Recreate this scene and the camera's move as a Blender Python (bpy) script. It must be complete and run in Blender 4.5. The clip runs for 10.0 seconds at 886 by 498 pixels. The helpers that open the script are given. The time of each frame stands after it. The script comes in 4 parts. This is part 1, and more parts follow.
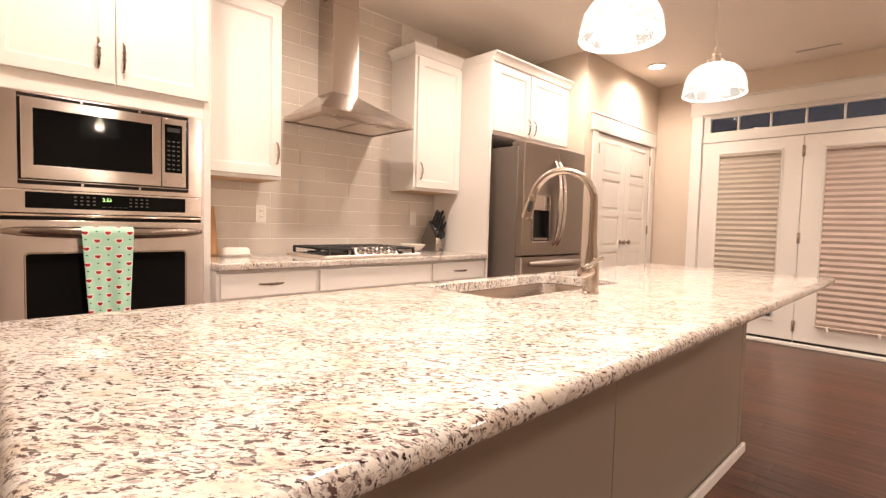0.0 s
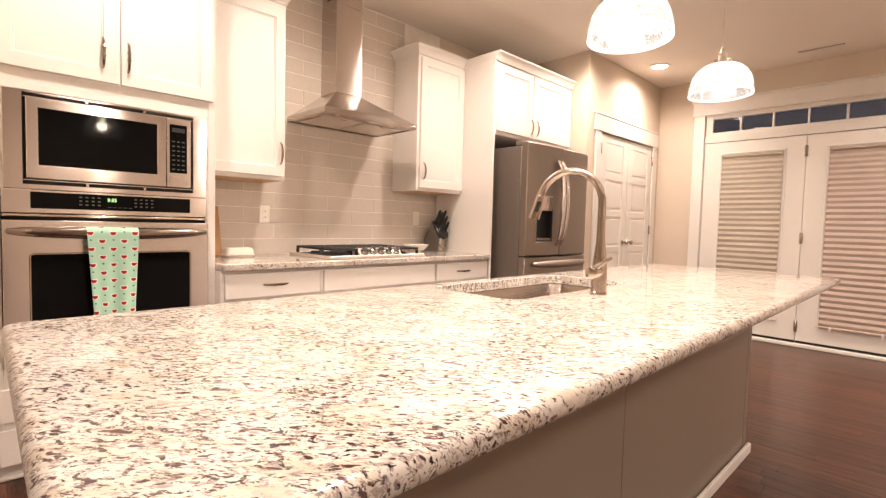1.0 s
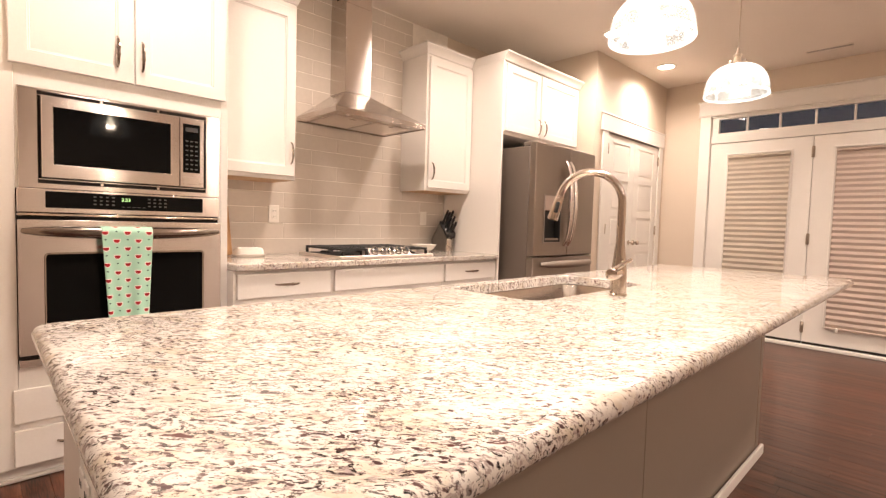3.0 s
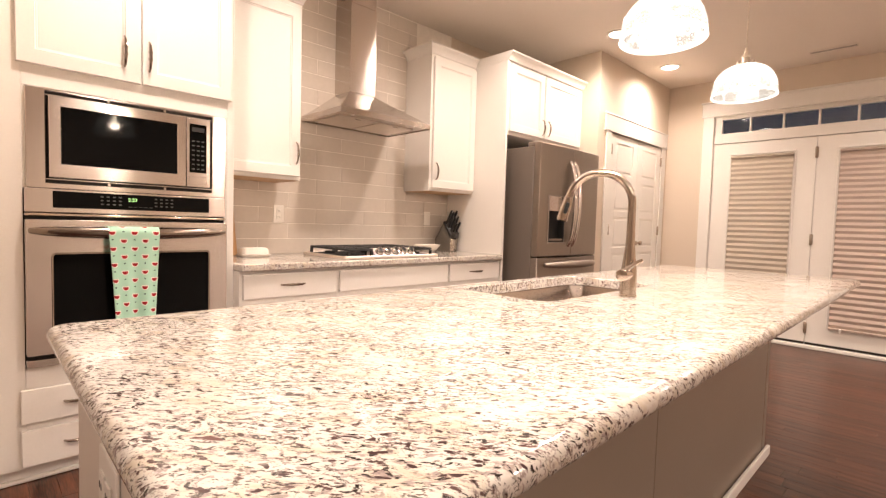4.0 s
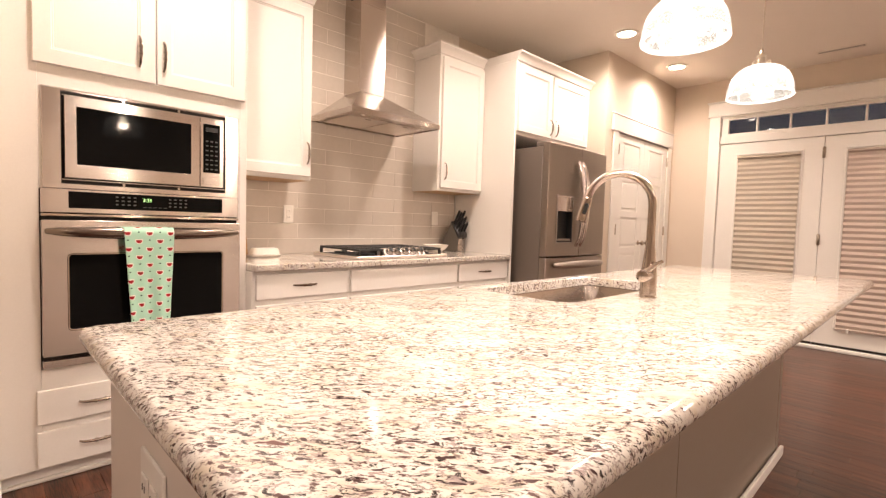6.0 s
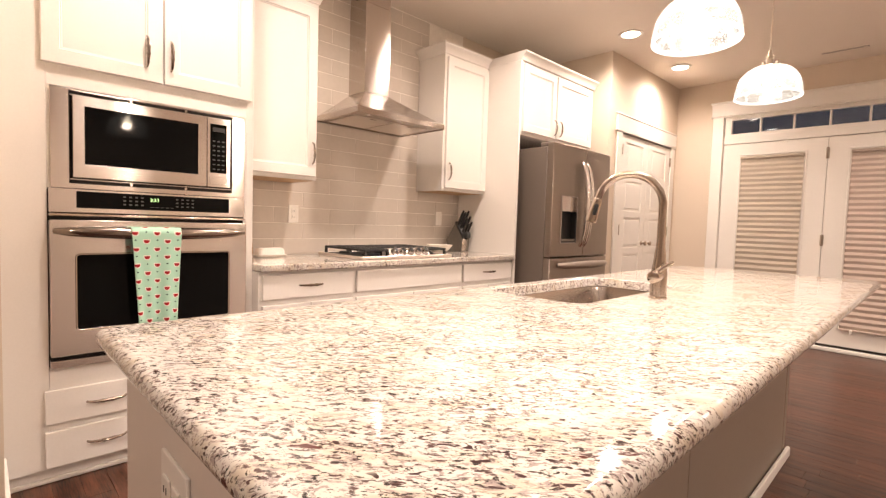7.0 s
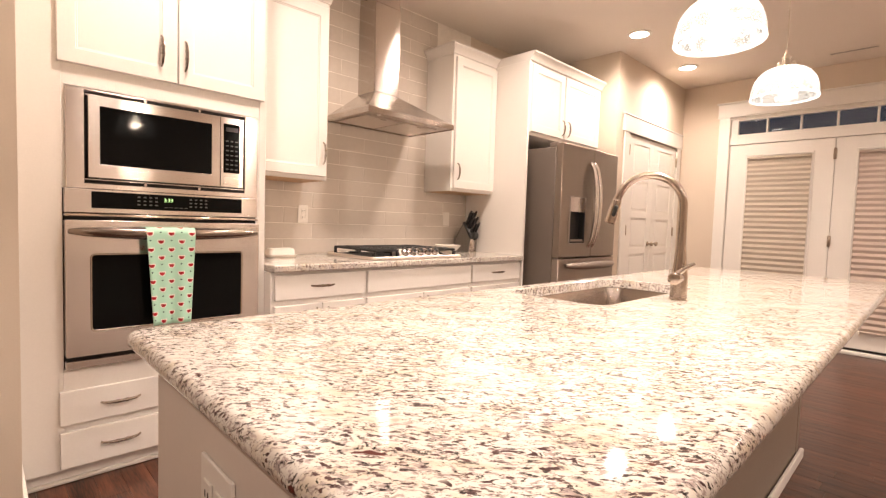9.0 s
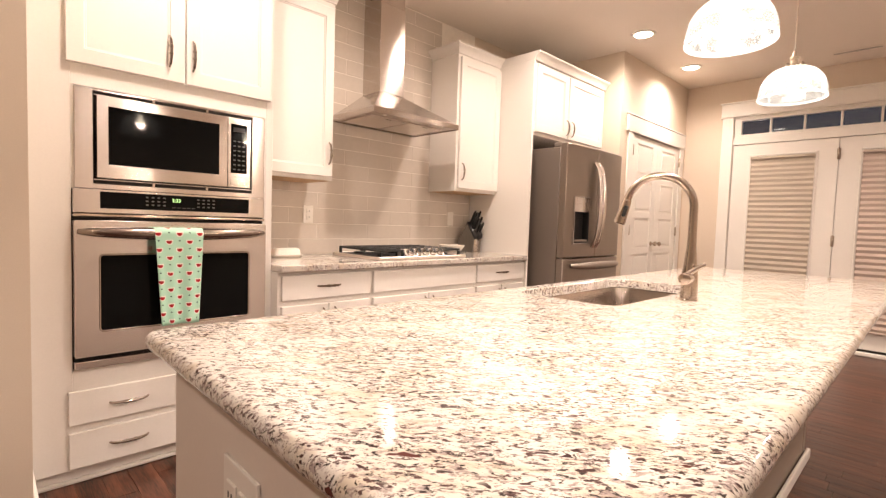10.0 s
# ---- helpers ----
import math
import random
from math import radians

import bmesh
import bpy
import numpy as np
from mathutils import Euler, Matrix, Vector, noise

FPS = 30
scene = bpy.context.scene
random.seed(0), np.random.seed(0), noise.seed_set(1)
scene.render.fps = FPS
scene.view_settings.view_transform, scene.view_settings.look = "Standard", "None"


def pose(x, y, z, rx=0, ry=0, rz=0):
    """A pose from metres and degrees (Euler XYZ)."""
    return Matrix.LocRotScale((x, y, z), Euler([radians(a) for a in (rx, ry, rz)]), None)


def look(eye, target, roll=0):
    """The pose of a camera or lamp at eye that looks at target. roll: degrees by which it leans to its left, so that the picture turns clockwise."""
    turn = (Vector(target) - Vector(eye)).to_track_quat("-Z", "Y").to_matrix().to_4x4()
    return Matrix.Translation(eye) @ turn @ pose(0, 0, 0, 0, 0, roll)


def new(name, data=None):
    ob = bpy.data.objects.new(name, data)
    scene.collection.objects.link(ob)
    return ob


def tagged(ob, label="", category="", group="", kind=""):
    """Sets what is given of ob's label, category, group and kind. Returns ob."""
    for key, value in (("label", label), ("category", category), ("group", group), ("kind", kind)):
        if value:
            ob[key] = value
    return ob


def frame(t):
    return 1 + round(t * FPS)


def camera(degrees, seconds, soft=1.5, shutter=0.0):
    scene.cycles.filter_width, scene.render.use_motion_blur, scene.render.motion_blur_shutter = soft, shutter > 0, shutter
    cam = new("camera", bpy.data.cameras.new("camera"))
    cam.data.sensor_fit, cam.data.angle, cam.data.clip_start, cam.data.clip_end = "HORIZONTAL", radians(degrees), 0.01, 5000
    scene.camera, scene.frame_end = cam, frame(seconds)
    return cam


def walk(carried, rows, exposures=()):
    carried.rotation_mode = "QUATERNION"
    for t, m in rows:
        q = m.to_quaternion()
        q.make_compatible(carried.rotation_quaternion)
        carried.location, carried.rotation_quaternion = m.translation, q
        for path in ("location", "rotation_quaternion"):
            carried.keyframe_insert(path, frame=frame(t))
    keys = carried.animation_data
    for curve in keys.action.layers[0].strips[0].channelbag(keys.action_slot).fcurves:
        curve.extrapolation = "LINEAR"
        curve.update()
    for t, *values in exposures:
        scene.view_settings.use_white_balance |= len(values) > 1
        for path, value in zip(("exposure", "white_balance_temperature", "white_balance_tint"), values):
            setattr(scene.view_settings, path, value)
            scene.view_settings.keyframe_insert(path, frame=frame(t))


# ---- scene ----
cam = camera(85.5, 10.0, 1.3)
PATH = [
    (0, (0.174, 0.189, 1.106), (1.564, 1.624, 1.002), 1.5),
    (0.5, (0.164, 0.199, 1.107), (1.554, 1.633, 1.003), 1.5),
    (1, (0.157, 0.211, 1.107), (1.548, 1.645, 1.003), 1.5),
    (1.5, (0.144, 0.221, 1.109), (1.535, 1.654, 1.003), 1.6),
    (2, (0.134, 0.233, 1.109), (1.525, 1.667, 1.003), 1.6),
    (2.5, (0.123, 0.246, 1.109), (1.514, 1.679, 1.003), 1.6),
    (4, (0.09, 0.285, 1.11), (1.482, 1.717, 1.004), 1.7),
    (4.5, (0.079, 0.295, 1.111), (1.471, 1.728, 1.004), 1.7),
    (5, (0.067, 0.309, 1.112), (1.459, 1.741, 1.004), 1.7),
    (5.5, (0.056, 0.321, 1.112), (1.448, 1.753, 1.004), 1.7),
    (7, (0.021, 0.359, 1.114), (1.414, 1.791, 1.005), 1.8),
    (7.5, (0.011, 0.371, 1.115), (1.404, 1.802, 1.005), 1.8),
    (8, (-0.001, 0.384, 1.116), (1.392, 1.815, 1.005), 1.8),
    (8.5, (-0.011, 0.396, 1.116), (1.381, 1.827, 1.005), 1.8),
    (9, (-0.022, 0.41, 1.116), (1.371, 1.841, 1.006), 1.9),
    (9.5, (-0.034, 0.421, 1.116), (1.359, 1.852, 1.006), 1.9),
    (10, (-0.047, 0.434, 1.117), (1.346, 1.865, 1.006), 1.9),
]
walk(cam, [(t, look(eye, target, roll)) for t, eye, target, roll in PATH])

# ---- light ----
scene.view_settings.exposure = 0.87
world = bpy.data.worlds.new("dusk")
scene.world = world
world.use_nodes = True
world.node_tree.nodes["Background"].inputs[0].default_value = (0.40, 0.44, 0.56, 1)
world.node_tree.nodes["Background"].inputs[1].default_value = 0.048
WARM = (1.0, 0.81, 0.697)
CAN_FILL_W, BULB_W = 62.0, 86.0
# Row at y 2.25 follows known spacing; the rest is added as unseen fill.
CAN_AND_FILL_SPOTS = [(0.62, 2.25), (1.74, 2.25), (2.86, 2.25), (3.98, 2.25), (5.10, 2.25), (1.0, -1.4), (2.9, -1.6), (4.95, -0.10), (-1.2, 0.6), (-1.2, -1.6), (1.0, -2.7), (3.0, -2.7), (5.0, -2.7), (5.15, -1.0)]
PENDANTS = [(0.84, 0.92, 1.706), (1.634, 0.919, 1.699), (2.52, 0.915, 1.706)]
CEIL, RIM = 2.747, 1.706


def lamp(name, kind, watts, m, **more):
    data = bpy.data.lights.new(name, kind)
    data.energy, data.color = watts, WARM
    for key, value in more.items():
        if key == "size":
            data.shadow_soft_size = value
        elif key == "cone":
            data.spot_size, data.spot_blend = radians(value), 0.9
    ob = new(name, data)
    ob.matrix_world = m
    return ob


# ---- materials ----
def material(name, colour, rough=0.5, metal=0.0, vary=0.08, scale=6.0, fine=120.0, bump=0.02, stretch=(1, 1, 1), coat=0.0, spec=0.5, per_piece=0.0, brushed=0.0, contrast=1.0):
    """A surface with broad and fine variation of colour and gloss, and a fine relief."""
    m = bpy.data.materials.new(name)
    m.use_nodes = True
    t = m.node_tree
    b = t.nodes["Principled BSDF"]
    co = t.nodes.new("ShaderNodeTexCoord")
    mp = t.nodes.new("ShaderNodeMapping")
    mp.inputs["Scale"].default_value = stretch
    t.links.new(co.outputs["Object"], mp.inputs[0])
    big = t.nodes.new("ShaderNodeTexNoise")
    big.inputs["Scale"].default_value, big.inputs["Detail"].default_value = scale, 4
    small = t.nodes.new("ShaderNodeTexNoise")
    small.inputs["Scale"].default_value, small.inputs["Detail"].default_value = fine, 3
    for n in (big, small):
        t.links.new(mp.outputs[0], n.inputs["Vector"])
    add = t.nodes.new("ShaderNodeMath")
    add.operation = "ADD"
    t.links.new(big.outputs["Fac"], add.inputs[0])
    t.links.new(small.outputs["Fac"], add.inputs[1])
    last = add.outputs[0]
    low, high = 1 - 0.4 / contrast, 1 + 0.4 / contrast
    if per_piece:
        info = t.nodes.new("ShaderNodeObjectInfo")
        mul = t.nodes.new("ShaderNodeMath")
        mul.operation = "MULTIPLY_ADD"
        mul.inputs[1].default_value = per_piece
        geo = t.nodes.new("ShaderNodeNewGeometry")
        both = t.nodes.new("ShaderNodeMath")
        both.operation = "ADD"
        t.links.new(info.outputs["Random"], both.inputs[0])
        t.links.new(geo.outputs["Random Per Island"], both.inputs[1])
        frac = t.nodes.new("ShaderNodeMath")
        frac.operation = "FRACT"
        t.links.new(both.outputs[0], frac.inputs[0])
        t.links.new(frac.outputs[0], mul.inputs[0])
        t.links.new(last, mul.inputs[2])
        last, high = mul.outputs[0], high + per_piece
    rng = t.nodes.new("ShaderNodeMapRange")
    rng.inputs[1].default_value, rng.inputs[2].default_value = low, high
    t.links.new(last, rng.inputs[0])
    mix = t.nodes.new("ShaderNodeMix")
    mix.data_type = "RGBA"
    mix.inputs["A"].default_value = (*[c * (1 - vary) for c in colour], 1)
    mix.inputs["B"].default_value = (*[min(1, c * (1 + vary)) for c in colour], 1)
    t.links.new(rng.outputs[0], mix.inputs["Factor"])
    t.links.new(mix.outputs["Result"], b.inputs["Base Color"])
    rr = t.nodes.new("ShaderNodeMapRange")
    rr.inputs[3].default_value, rr.inputs[4].default_value = rough * 0.85, min(1, rough * 1.15)
    t.links.new(small.outputs["Fac"], rr.inputs[0])
    t.links.new(rr.outputs[0], b.inputs["Roughness"])
    b.inputs["Metallic"].default_value = metal
    if brushed:
        tan = t.nodes.new("ShaderNodeTangent")
        tan.direction_type, tan.axis = "RADIAL", "X"
        b.inputs["Anisotropic"].default_value, b.inputs["Anisotropic Rotation"].default_value = brushed, 0.0
        t.links.new(tan.outputs[0], b.inputs["Tangent"])
    b.inputs["Coat Weight"].default_value = coat
    b.inputs["Coat Roughness"].default_value = 0.08
    b.inputs["Specular IOR Level"].default_value = spec
    if bump:
        bp = t.nodes.new("ShaderNodeBump")
        bp.inputs["Strength"].default_value, bp.inputs["Distance"].default_value = bump * 5, 0.002
        t.links.new(small.outputs["Fac"], bp.inputs["Height"])
        t.links.new(bp.outputs[0], b.inputs["Normal"])
    return m


def granite():
    """Cream polished granite with grey drifts and dark, wine-coloured and black grains."""
    m = bpy.data.materials.new("granite")
    m.use_nodes = True
    t = m.node_tree
    b = t.nodes["Principled BSDF"]
    co = t.nodes.new("ShaderNodeTexCoord")
    turn = t.nodes.new("ShaderNodeMapping")
    turn.inputs["Rotation"].default_value = (0, 0, radians(48))
    mp = t.nodes.new("ShaderNodeMapping")
    mp.inputs["Scale"].default_value = (0.88, 1.75, 1.35)
    t.links.new(co.outputs["Object"], turn.inputs[0])
    t.links.new(turn.outputs[0], mp.inputs[0])
    warp = t.nodes.new("ShaderNodeTexNoise")
    warp.inputs["Scale"].default_value, warp.inputs["Detail"].default_value = 26, 3
    t.links.new(mp.outputs[0], warp.inputs["Vector"])
    off = t.nodes.new("ShaderNodeVectorMath")
    off.operation = "MULTIPLY_ADD"
    off.inputs[1].default_value = (0.05, 0.05, 0.05)
    t.links.new(warp.outputs["Color"], off.inputs[0])
    t.links.new(mp.outputs[0], off.inputs[2])

    def noise_tex(scale, detail, vec, rough=0.55):
        n = t.nodes.new("ShaderNodeTexNoise")
        n.inputs["Scale"].default_value, n.inputs["Detail"].default_value, n.inputs["Roughness"].default_value = scale, detail, rough
        t.links.new(vec, n.inputs["Vector"])
        return n.outputs["Fac"]

    def step(value, lo, hi):
        r = t.nodes.new("ShaderNodeMapRange")
        r.interpolation_type = "SMOOTHSTEP"
        r.inputs[1].default_value, r.inputs[2].default_value = lo, hi
        t.links.new(value, r.inputs[0])
        return r.outputs[0]

    def times(a, c):
        n = t.nodes.new("ShaderNodeMath")
        n.operation = "MULTIPLY"
        t.links.new(a, n.inputs[0])
        t.links.new(c, n.inputs[1])
        return n.outputs[0]

    def blend(fac, a, colour):
        n = t.nodes.new("ShaderNodeMix")
        n.data_type = "RGBA"
        t.links.new(fac, n.inputs["Factor"])
        if isinstance(a, tuple):
            n.inputs["A"].default_value = (*a, 1)
        else:
            t.links.new(a, n.inputs["A"])
        n.inputs["B"].default_value = (*colour, 1)
        return n.outputs["Result"]

    def grains(scale, lo, hi, vec):
        v = t.nodes.new("ShaderNodeTexVoronoi")
        v.inputs["Scale"].default_value = scale
        t.links.new(vec, v.inputs["Vector"])
        sep = t.nodes.new("ShaderNodeSeparateColor")
        t.links.new(v.outputs["Color"], sep.inputs[0])
        pick = step(sep.outputs[0], lo, lo + 0.02)
        inside = step(v.outputs["Distance"], hi, hi - 0.12)
        return times(pick, inside)

    w = off.outputs[0]
    drift = noise_tex(6, 3, mp.outputs[0])
    other = noise_tex(10, 2, w)
    col = blend(step(noise_tex(17, 4, w), 0.46, 0.66), (0.69, 0.655, 0.60), (0.60, 0.53, 0.43))
    col = blend(times(step(noise_tex(80, 6, w, 0.65), 0.512, 0.60), step(drift, 0.28, 0.50)), col, (0.37, 0.305, 0.285))
    col = blend(times(step(noise_tex(84, 6, mp.outputs[0], 0.65), 0.546, 0.606), step(other, 0.30, 0.46)), col, (0.11, 0.066, 0.062))
    col = blend(times(step(noise_tex(104, 6, w, 0.65), 0.556, 0.61), step(drift, 0.36, 0.52)), col, (0.022, 0.014, 0.016))
    col = blend(times(grains(80, 0.89, 0.48, w), step(drift, 0.42, 0.55)), col, (0.07, 0.04, 0.04))
    col = blend(grains(38, 0.962, 0.36, w), col, (0.11, 0.04, 0.035))
    t.links.new(col, b.inputs["Base Color"])
    b.inputs["Roughness"].default_value = 0.13
    fine = noise_tex(300, 2, mp.outputs[0])
    r = t.nodes.new("ShaderNodeMapRange")
    r.inputs[3].default_value, r.inputs[4].default_value = 0.04, 0.085
    t.links.new(fine, r.inputs[0])
    t.links.new(r.outputs[0], b.inputs["Roughness"])
    return m


def lit(name, colour, strength):
    m = bpy.data.materials.new(name)
    m.use_nodes = True
    b = m.node_tree.nodes["Principled BSDF"]
    b.inputs["Base Color"].default_value = (0.8, 0.78, 0.74, 1)
    b.inputs["Emission Color"].default_value = (*colour, 1)
    b.inputs["Emission Strength"].default_value = strength
    return m


def lace_glass():
    """Lit white pendant glass with a lacy mosaic that shows on the lower band."""
    m = lit("pendant_glass", (1.0, 0.93, 0.84), 1.0)
    t = m.node_tree
    b = t.nodes["Principled BSDF"]
    co = t.nodes.new("ShaderNodeTexCoord")
    v = t.nodes.new("ShaderNodeTexVoronoi")
    v.feature = "DISTANCE_TO_EDGE"
    v.inputs["Scale"].default_value = 130
    t.links.new(co.outputs["Object"], v.inputs["Vector"])
    n = t.nodes.new("ShaderNodeTexNoise")
    n.inputs["Scale"].default_value = 22
    t.links.new(co.outputs["Object"], n.inputs["Vector"])
    edge = t.nodes.new("ShaderNodeMapRange")
    edge.inputs[1].default_value, edge.inputs[2].default_value = 0.08, 0.34
    edge.inputs[3].default_value, edge.inputs[4].default_value = 0.0, 1.0
    t.links.new(v.outputs["Distance"], edge.inputs[0])
    some = t.nodes.new("ShaderNodeMapRange")
    some.inputs[1].default_value, some.inputs[2].default_value = 0.54, 0.62
    t.links.new(n.outputs["Fac"], some.inputs[0])
    sep = t.nodes.new("ShaderNodeSeparateXYZ")
    t.links.new(co.outputs["Object"], sep.inputs[0])
    band = t.nodes.new("ShaderNodeMapRange")
    band.inputs[1].default_value, band.inputs[2].default_value = RIM + 0.045, RIM + 0.075
    t.links.new(sep.outputs[2], band.inputs[0])
    rim = t.nodes.new("ShaderNodeMapRange")
    rim.inputs[1].default_value, rim.inputs[2].default_value = RIM + 0.012, RIM + 0.006
    t.links.new(sep.outputs[2], rim.inputs[0])
    last = edge.outputs[0]
    for more in (some.outputs[0], band.outputs[0], rim.outputs[0]):
        mx = t.nodes.new("ShaderNodeMath")
        mx.operation = "MAXIMUM"
        t.links.new(last, mx.inputs[0])
        t.links.new(more, mx.inputs[1])
        last = mx.outputs[0]
    st = t.nodes.new("ShaderNodeMapRange")
    st.inputs[3].default_value, st.inputs[4].default_value = 0.16, 1.6
    t.links.new(mx.outputs[0], st.inputs[0])
    t.links.new(st.outputs[0], b.inputs["Emission Strength"])
    b.inputs["Base Color"].default_value = (0.0, 0.0, 0.0, 1)
    b.inputs["Roughness"].default_value = 0.2
    clear = t.nodes.new("ShaderNodeBsdfTransparent")
    clear.inputs[0].default_value = (1.0, 0.97, 0.92, 1)
    mix = t.nodes.new("ShaderNodeMixShader")
    mix.inputs[0].default_value = 0.42
    t.links.new(clear.outputs[0], mix.inputs[1])
    t.links.new(b.outputs[0], mix.inputs[2])
    t.links.new(mix.outputs[0], t.nodes["Material Output"].inputs["Surface"])
    return m


def towel_cloth():
    """Mint cotton printed with staggered red half slices with a pale rind and small dark seeds between."""
    m = bpy.data.materials.new("towel_cloth")
    m.use_nodes = True
    t = m.node_tree
    b = t.nodes["Principled BSDF"]
    b.inputs["Roughness"].default_value = 0.9
    co = t.nodes.new("ShaderNodeTexCoord")
    sep = t.nodes.new("ShaderNodeSeparateXYZ")
    t.links.new(co.outputs["UV"], sep.inputs[0])

    def op(kind, a, c=None, d=None):
        n = t.nodes.new("ShaderNodeMath")
        n.operation = kind
        for k, s in enumerate((a, c, d)):
            if s is None:
                continue
            if isinstance(s, (int, float)):
                n.inputs[k].default_value = s
            else:
                t.links.new(s, n.inputs[k])
        return n.outputs[0]

    u = op("DIVIDE", sep.outputs[0], 0.0415)
    col = op("FLOOR", u)
    stag = op("MULTIPLY", op("FLOORED_MODULO", col, 2), 0.5)
    v = op("ADD", op("DIVIDE", sep.outputs[1], 0.068), stag)
    du = op("MULTIPLY", op("SUBTRACT", op("SUBTRACT", u, col), 0.5), 0.0415)
    dv = op("MULTIPLY", op("SUBTRACT", op("FRACT", v), 0.62), 0.068)
    dist = op("SQRT", op("ADD", op("MULTIPLY", du, du), op("MULTIPLY", dv, dv)))
    flesh = op("MULTIPLY", op("LESS_THAN", dist, 0.0115), op("LESS_THAN", dv, 0.002))
    rind = op("MULTIPLY", op("LESS_THAN", dist, 0.0150), op("LESS_THAN", dv, 0.006))
    sv = op("ADD", dv, 0.032)
    seed = op("LESS_THAN", op("ADD", op("ABSOLUTE", op("MULTIPLY", du, 0.7)), op("ABSOLUTE", sv)), 0.0036)

    def blend(fac, a, colour):
        n = t.nodes.new("ShaderNodeMix")
        n.data_type = "RGBA"
        t.links.new(fac, n.inputs["Factor"])
        if isinstance(a, tuple):
            n.inputs["A"].default_value = (*a, 1)
        else:
            t.links.new(a, n.inputs["A"])
        n.inputs["B"].default_value = (*colour, 1)
        return n.outputs["Result"]

    c = blend(rind, (0.43, 0.70, 0.55), (0.85, 0.80, 0.70))
    c = blend(flesh, c, (0.36, 0.016, 0.022))
    c = blend(seed, c, (0.05, 0.09, 0.07))
    t.links.new(c, b.inputs["Base Color"])
    weave = t.nodes.new("ShaderNodeTexNoise")
    weave.inputs["Scale"].default_value = 900
    t.links.new(co.outputs["Object"], weave.inputs["Vector"])
    bp = t.nodes.new("ShaderNodeBump")
    bp.inputs["Strength"].default_value, bp.inputs["Distance"].default_value = 0.3, 0.001
    t.links.new(weave.outputs["Fac"], bp.inputs["Height"])
    t.links.new(bp.outputs[0], b.inputs["Normal"])
    return m


def clear_glass():
    m = bpy.data.materials.new("window_glass")
    m.use_nodes = True
    b = m.node_tree.nodes["Principled BSDF"]
    b.inputs["Base Color"].default_value = (0.9, 0.95, 1.0, 1)
    b.inputs["Transmission Weight"].default_value = 1.0
    b.inputs["Roughness"].default_value = 0.0
    b.inputs["IOR"].default_value = 1.45
    return m


WHITE = material("white_cabinet_paint", (0.77, 0.735, 0.69), 0.38, vary=0.025, scale=2.5, bump=0.006)
TRIM = material("white_trim_paint", (0.80, 0.77, 0.72), 0.4, vary=0.03, scale=3, bump=0.006)
WALL = material("greige_wall_paint", (0.66, 0.565, 0.46), 0.75, vary=0.04, scale=1.5, fine=220, bump=0.03)
CEILM = material("ceiling_paint", (0.80, 0.73, 0.65), 0.85, vary=0.03, scale=1.2, fine=180, bump=0.04)
STEEL = material("brushed_stainless", (0.72, 0.672, 0.64), 0.18, 1.0, vary=0.02, scale=2, fine=90, bump=0.0, stretch=(0.15, 0.15, 12), brushed=0.85)
STEELV = material("brushed_steel_hood", (0.60, 0.545, 0.50), 0.175, 1.0, vary=0.012, scale=2, fine=60, bump=0.0, stretch=(8, 8, 0.2), brushed=0.9)
SLATE = material("slate_steel", (0.31, 0.265, 0.23), 0.36, 1.0, vary=0.03, scale=2, fine=70, bump=0.0, stretch=(14, 14, 0.2))
SLATEBAR = material("satin_slate_bar", (0.36, 0.315, 0.28), 0.45, 1.0, vary=0.03, scale=4, bump=0.0)
SLATE_SIDE = material("grey_painted_steel", (0.135, 0.108, 0.088), 0.5, 0.0, vary=0.05, scale=3, bump=0.02)
NICKEL = material("brushed_nickel", (0.56, 0.485, 0.42), 0.18, 1.0, vary=0.05, scale=20, bump=0.005)
HINGE = material("satin_nickel_hinge", (0.42, 0.35, 0.28), 0.35, 1.0, vary=0.08, scale=30, bump=0.01)
BRASS = material("polished_nickel_fitting", (0.66, 0.58, 0.48), 0.3, 1.0, vary=0.08, scale=30, bump=0.01)
BLACKGLASS = material("black_oven_glass", (0.004, 0.004, 0.004), 0.05, 0.0, vary=0.02, scale=2, bump=0.0, spec=0.10)
SINKSTEEL = material("satin_sink_steel", (0.46, 0.40, 0.355), 0.23, 1.0, vary=0.06, scale=4, fine=80, bump=0.0, stretch=(10, 10, 0.4))
BLACK = material("black_plastic", (0.012, 0.012, 0.012), 0.4, 0.0, vary=0.1, scale=10, bump=0.01)
IRON = material("cast_iron", (0.010, 0.0095, 0.009), 0.6, 0.0, vary=0.2, scale=25, bump=0.06)
SCREEN = material("key_legend_grey", (0.07, 0.07, 0.067), 0.6, spec=0.15, vary=0.02, bump=0.0)
TILE = material("taupe_glass_tile", (0.635, 0.575, 0.51), 0.08, vary=0.05, scale=2.0, fine=30, bump=0.003, coat=0.5, per_piece=0.2)
GROUT = material("pale_grout", (0.82, 0.77, 0.70), 0.85, vary=0.08, scale=20, bump=0.05)
PLANK = material("dark_hardwood", (0.082, 0.031, 0.018), 0.34, vary=0.9, scale=2.6, fine=16, bump=0.03, stretch=(13, 0.9, 1), coat=0.10, spec=0.4, per_piece=0.22, contrast=1.9)
GAP = material("floor_gap", (0.02, 0.009, 0.006), 0.7, vary=0.2)
PANEL = material("taupe_island_paint", (0.27, 0.22, 0.173), 0.38, vary=0.04, scale=2, bump=0.01)
ENDPAN = material("cream_island_end_paint", (0.72, 0.65, 0.585), 0.42, vary=0.03, scale=2, bump=0.008)
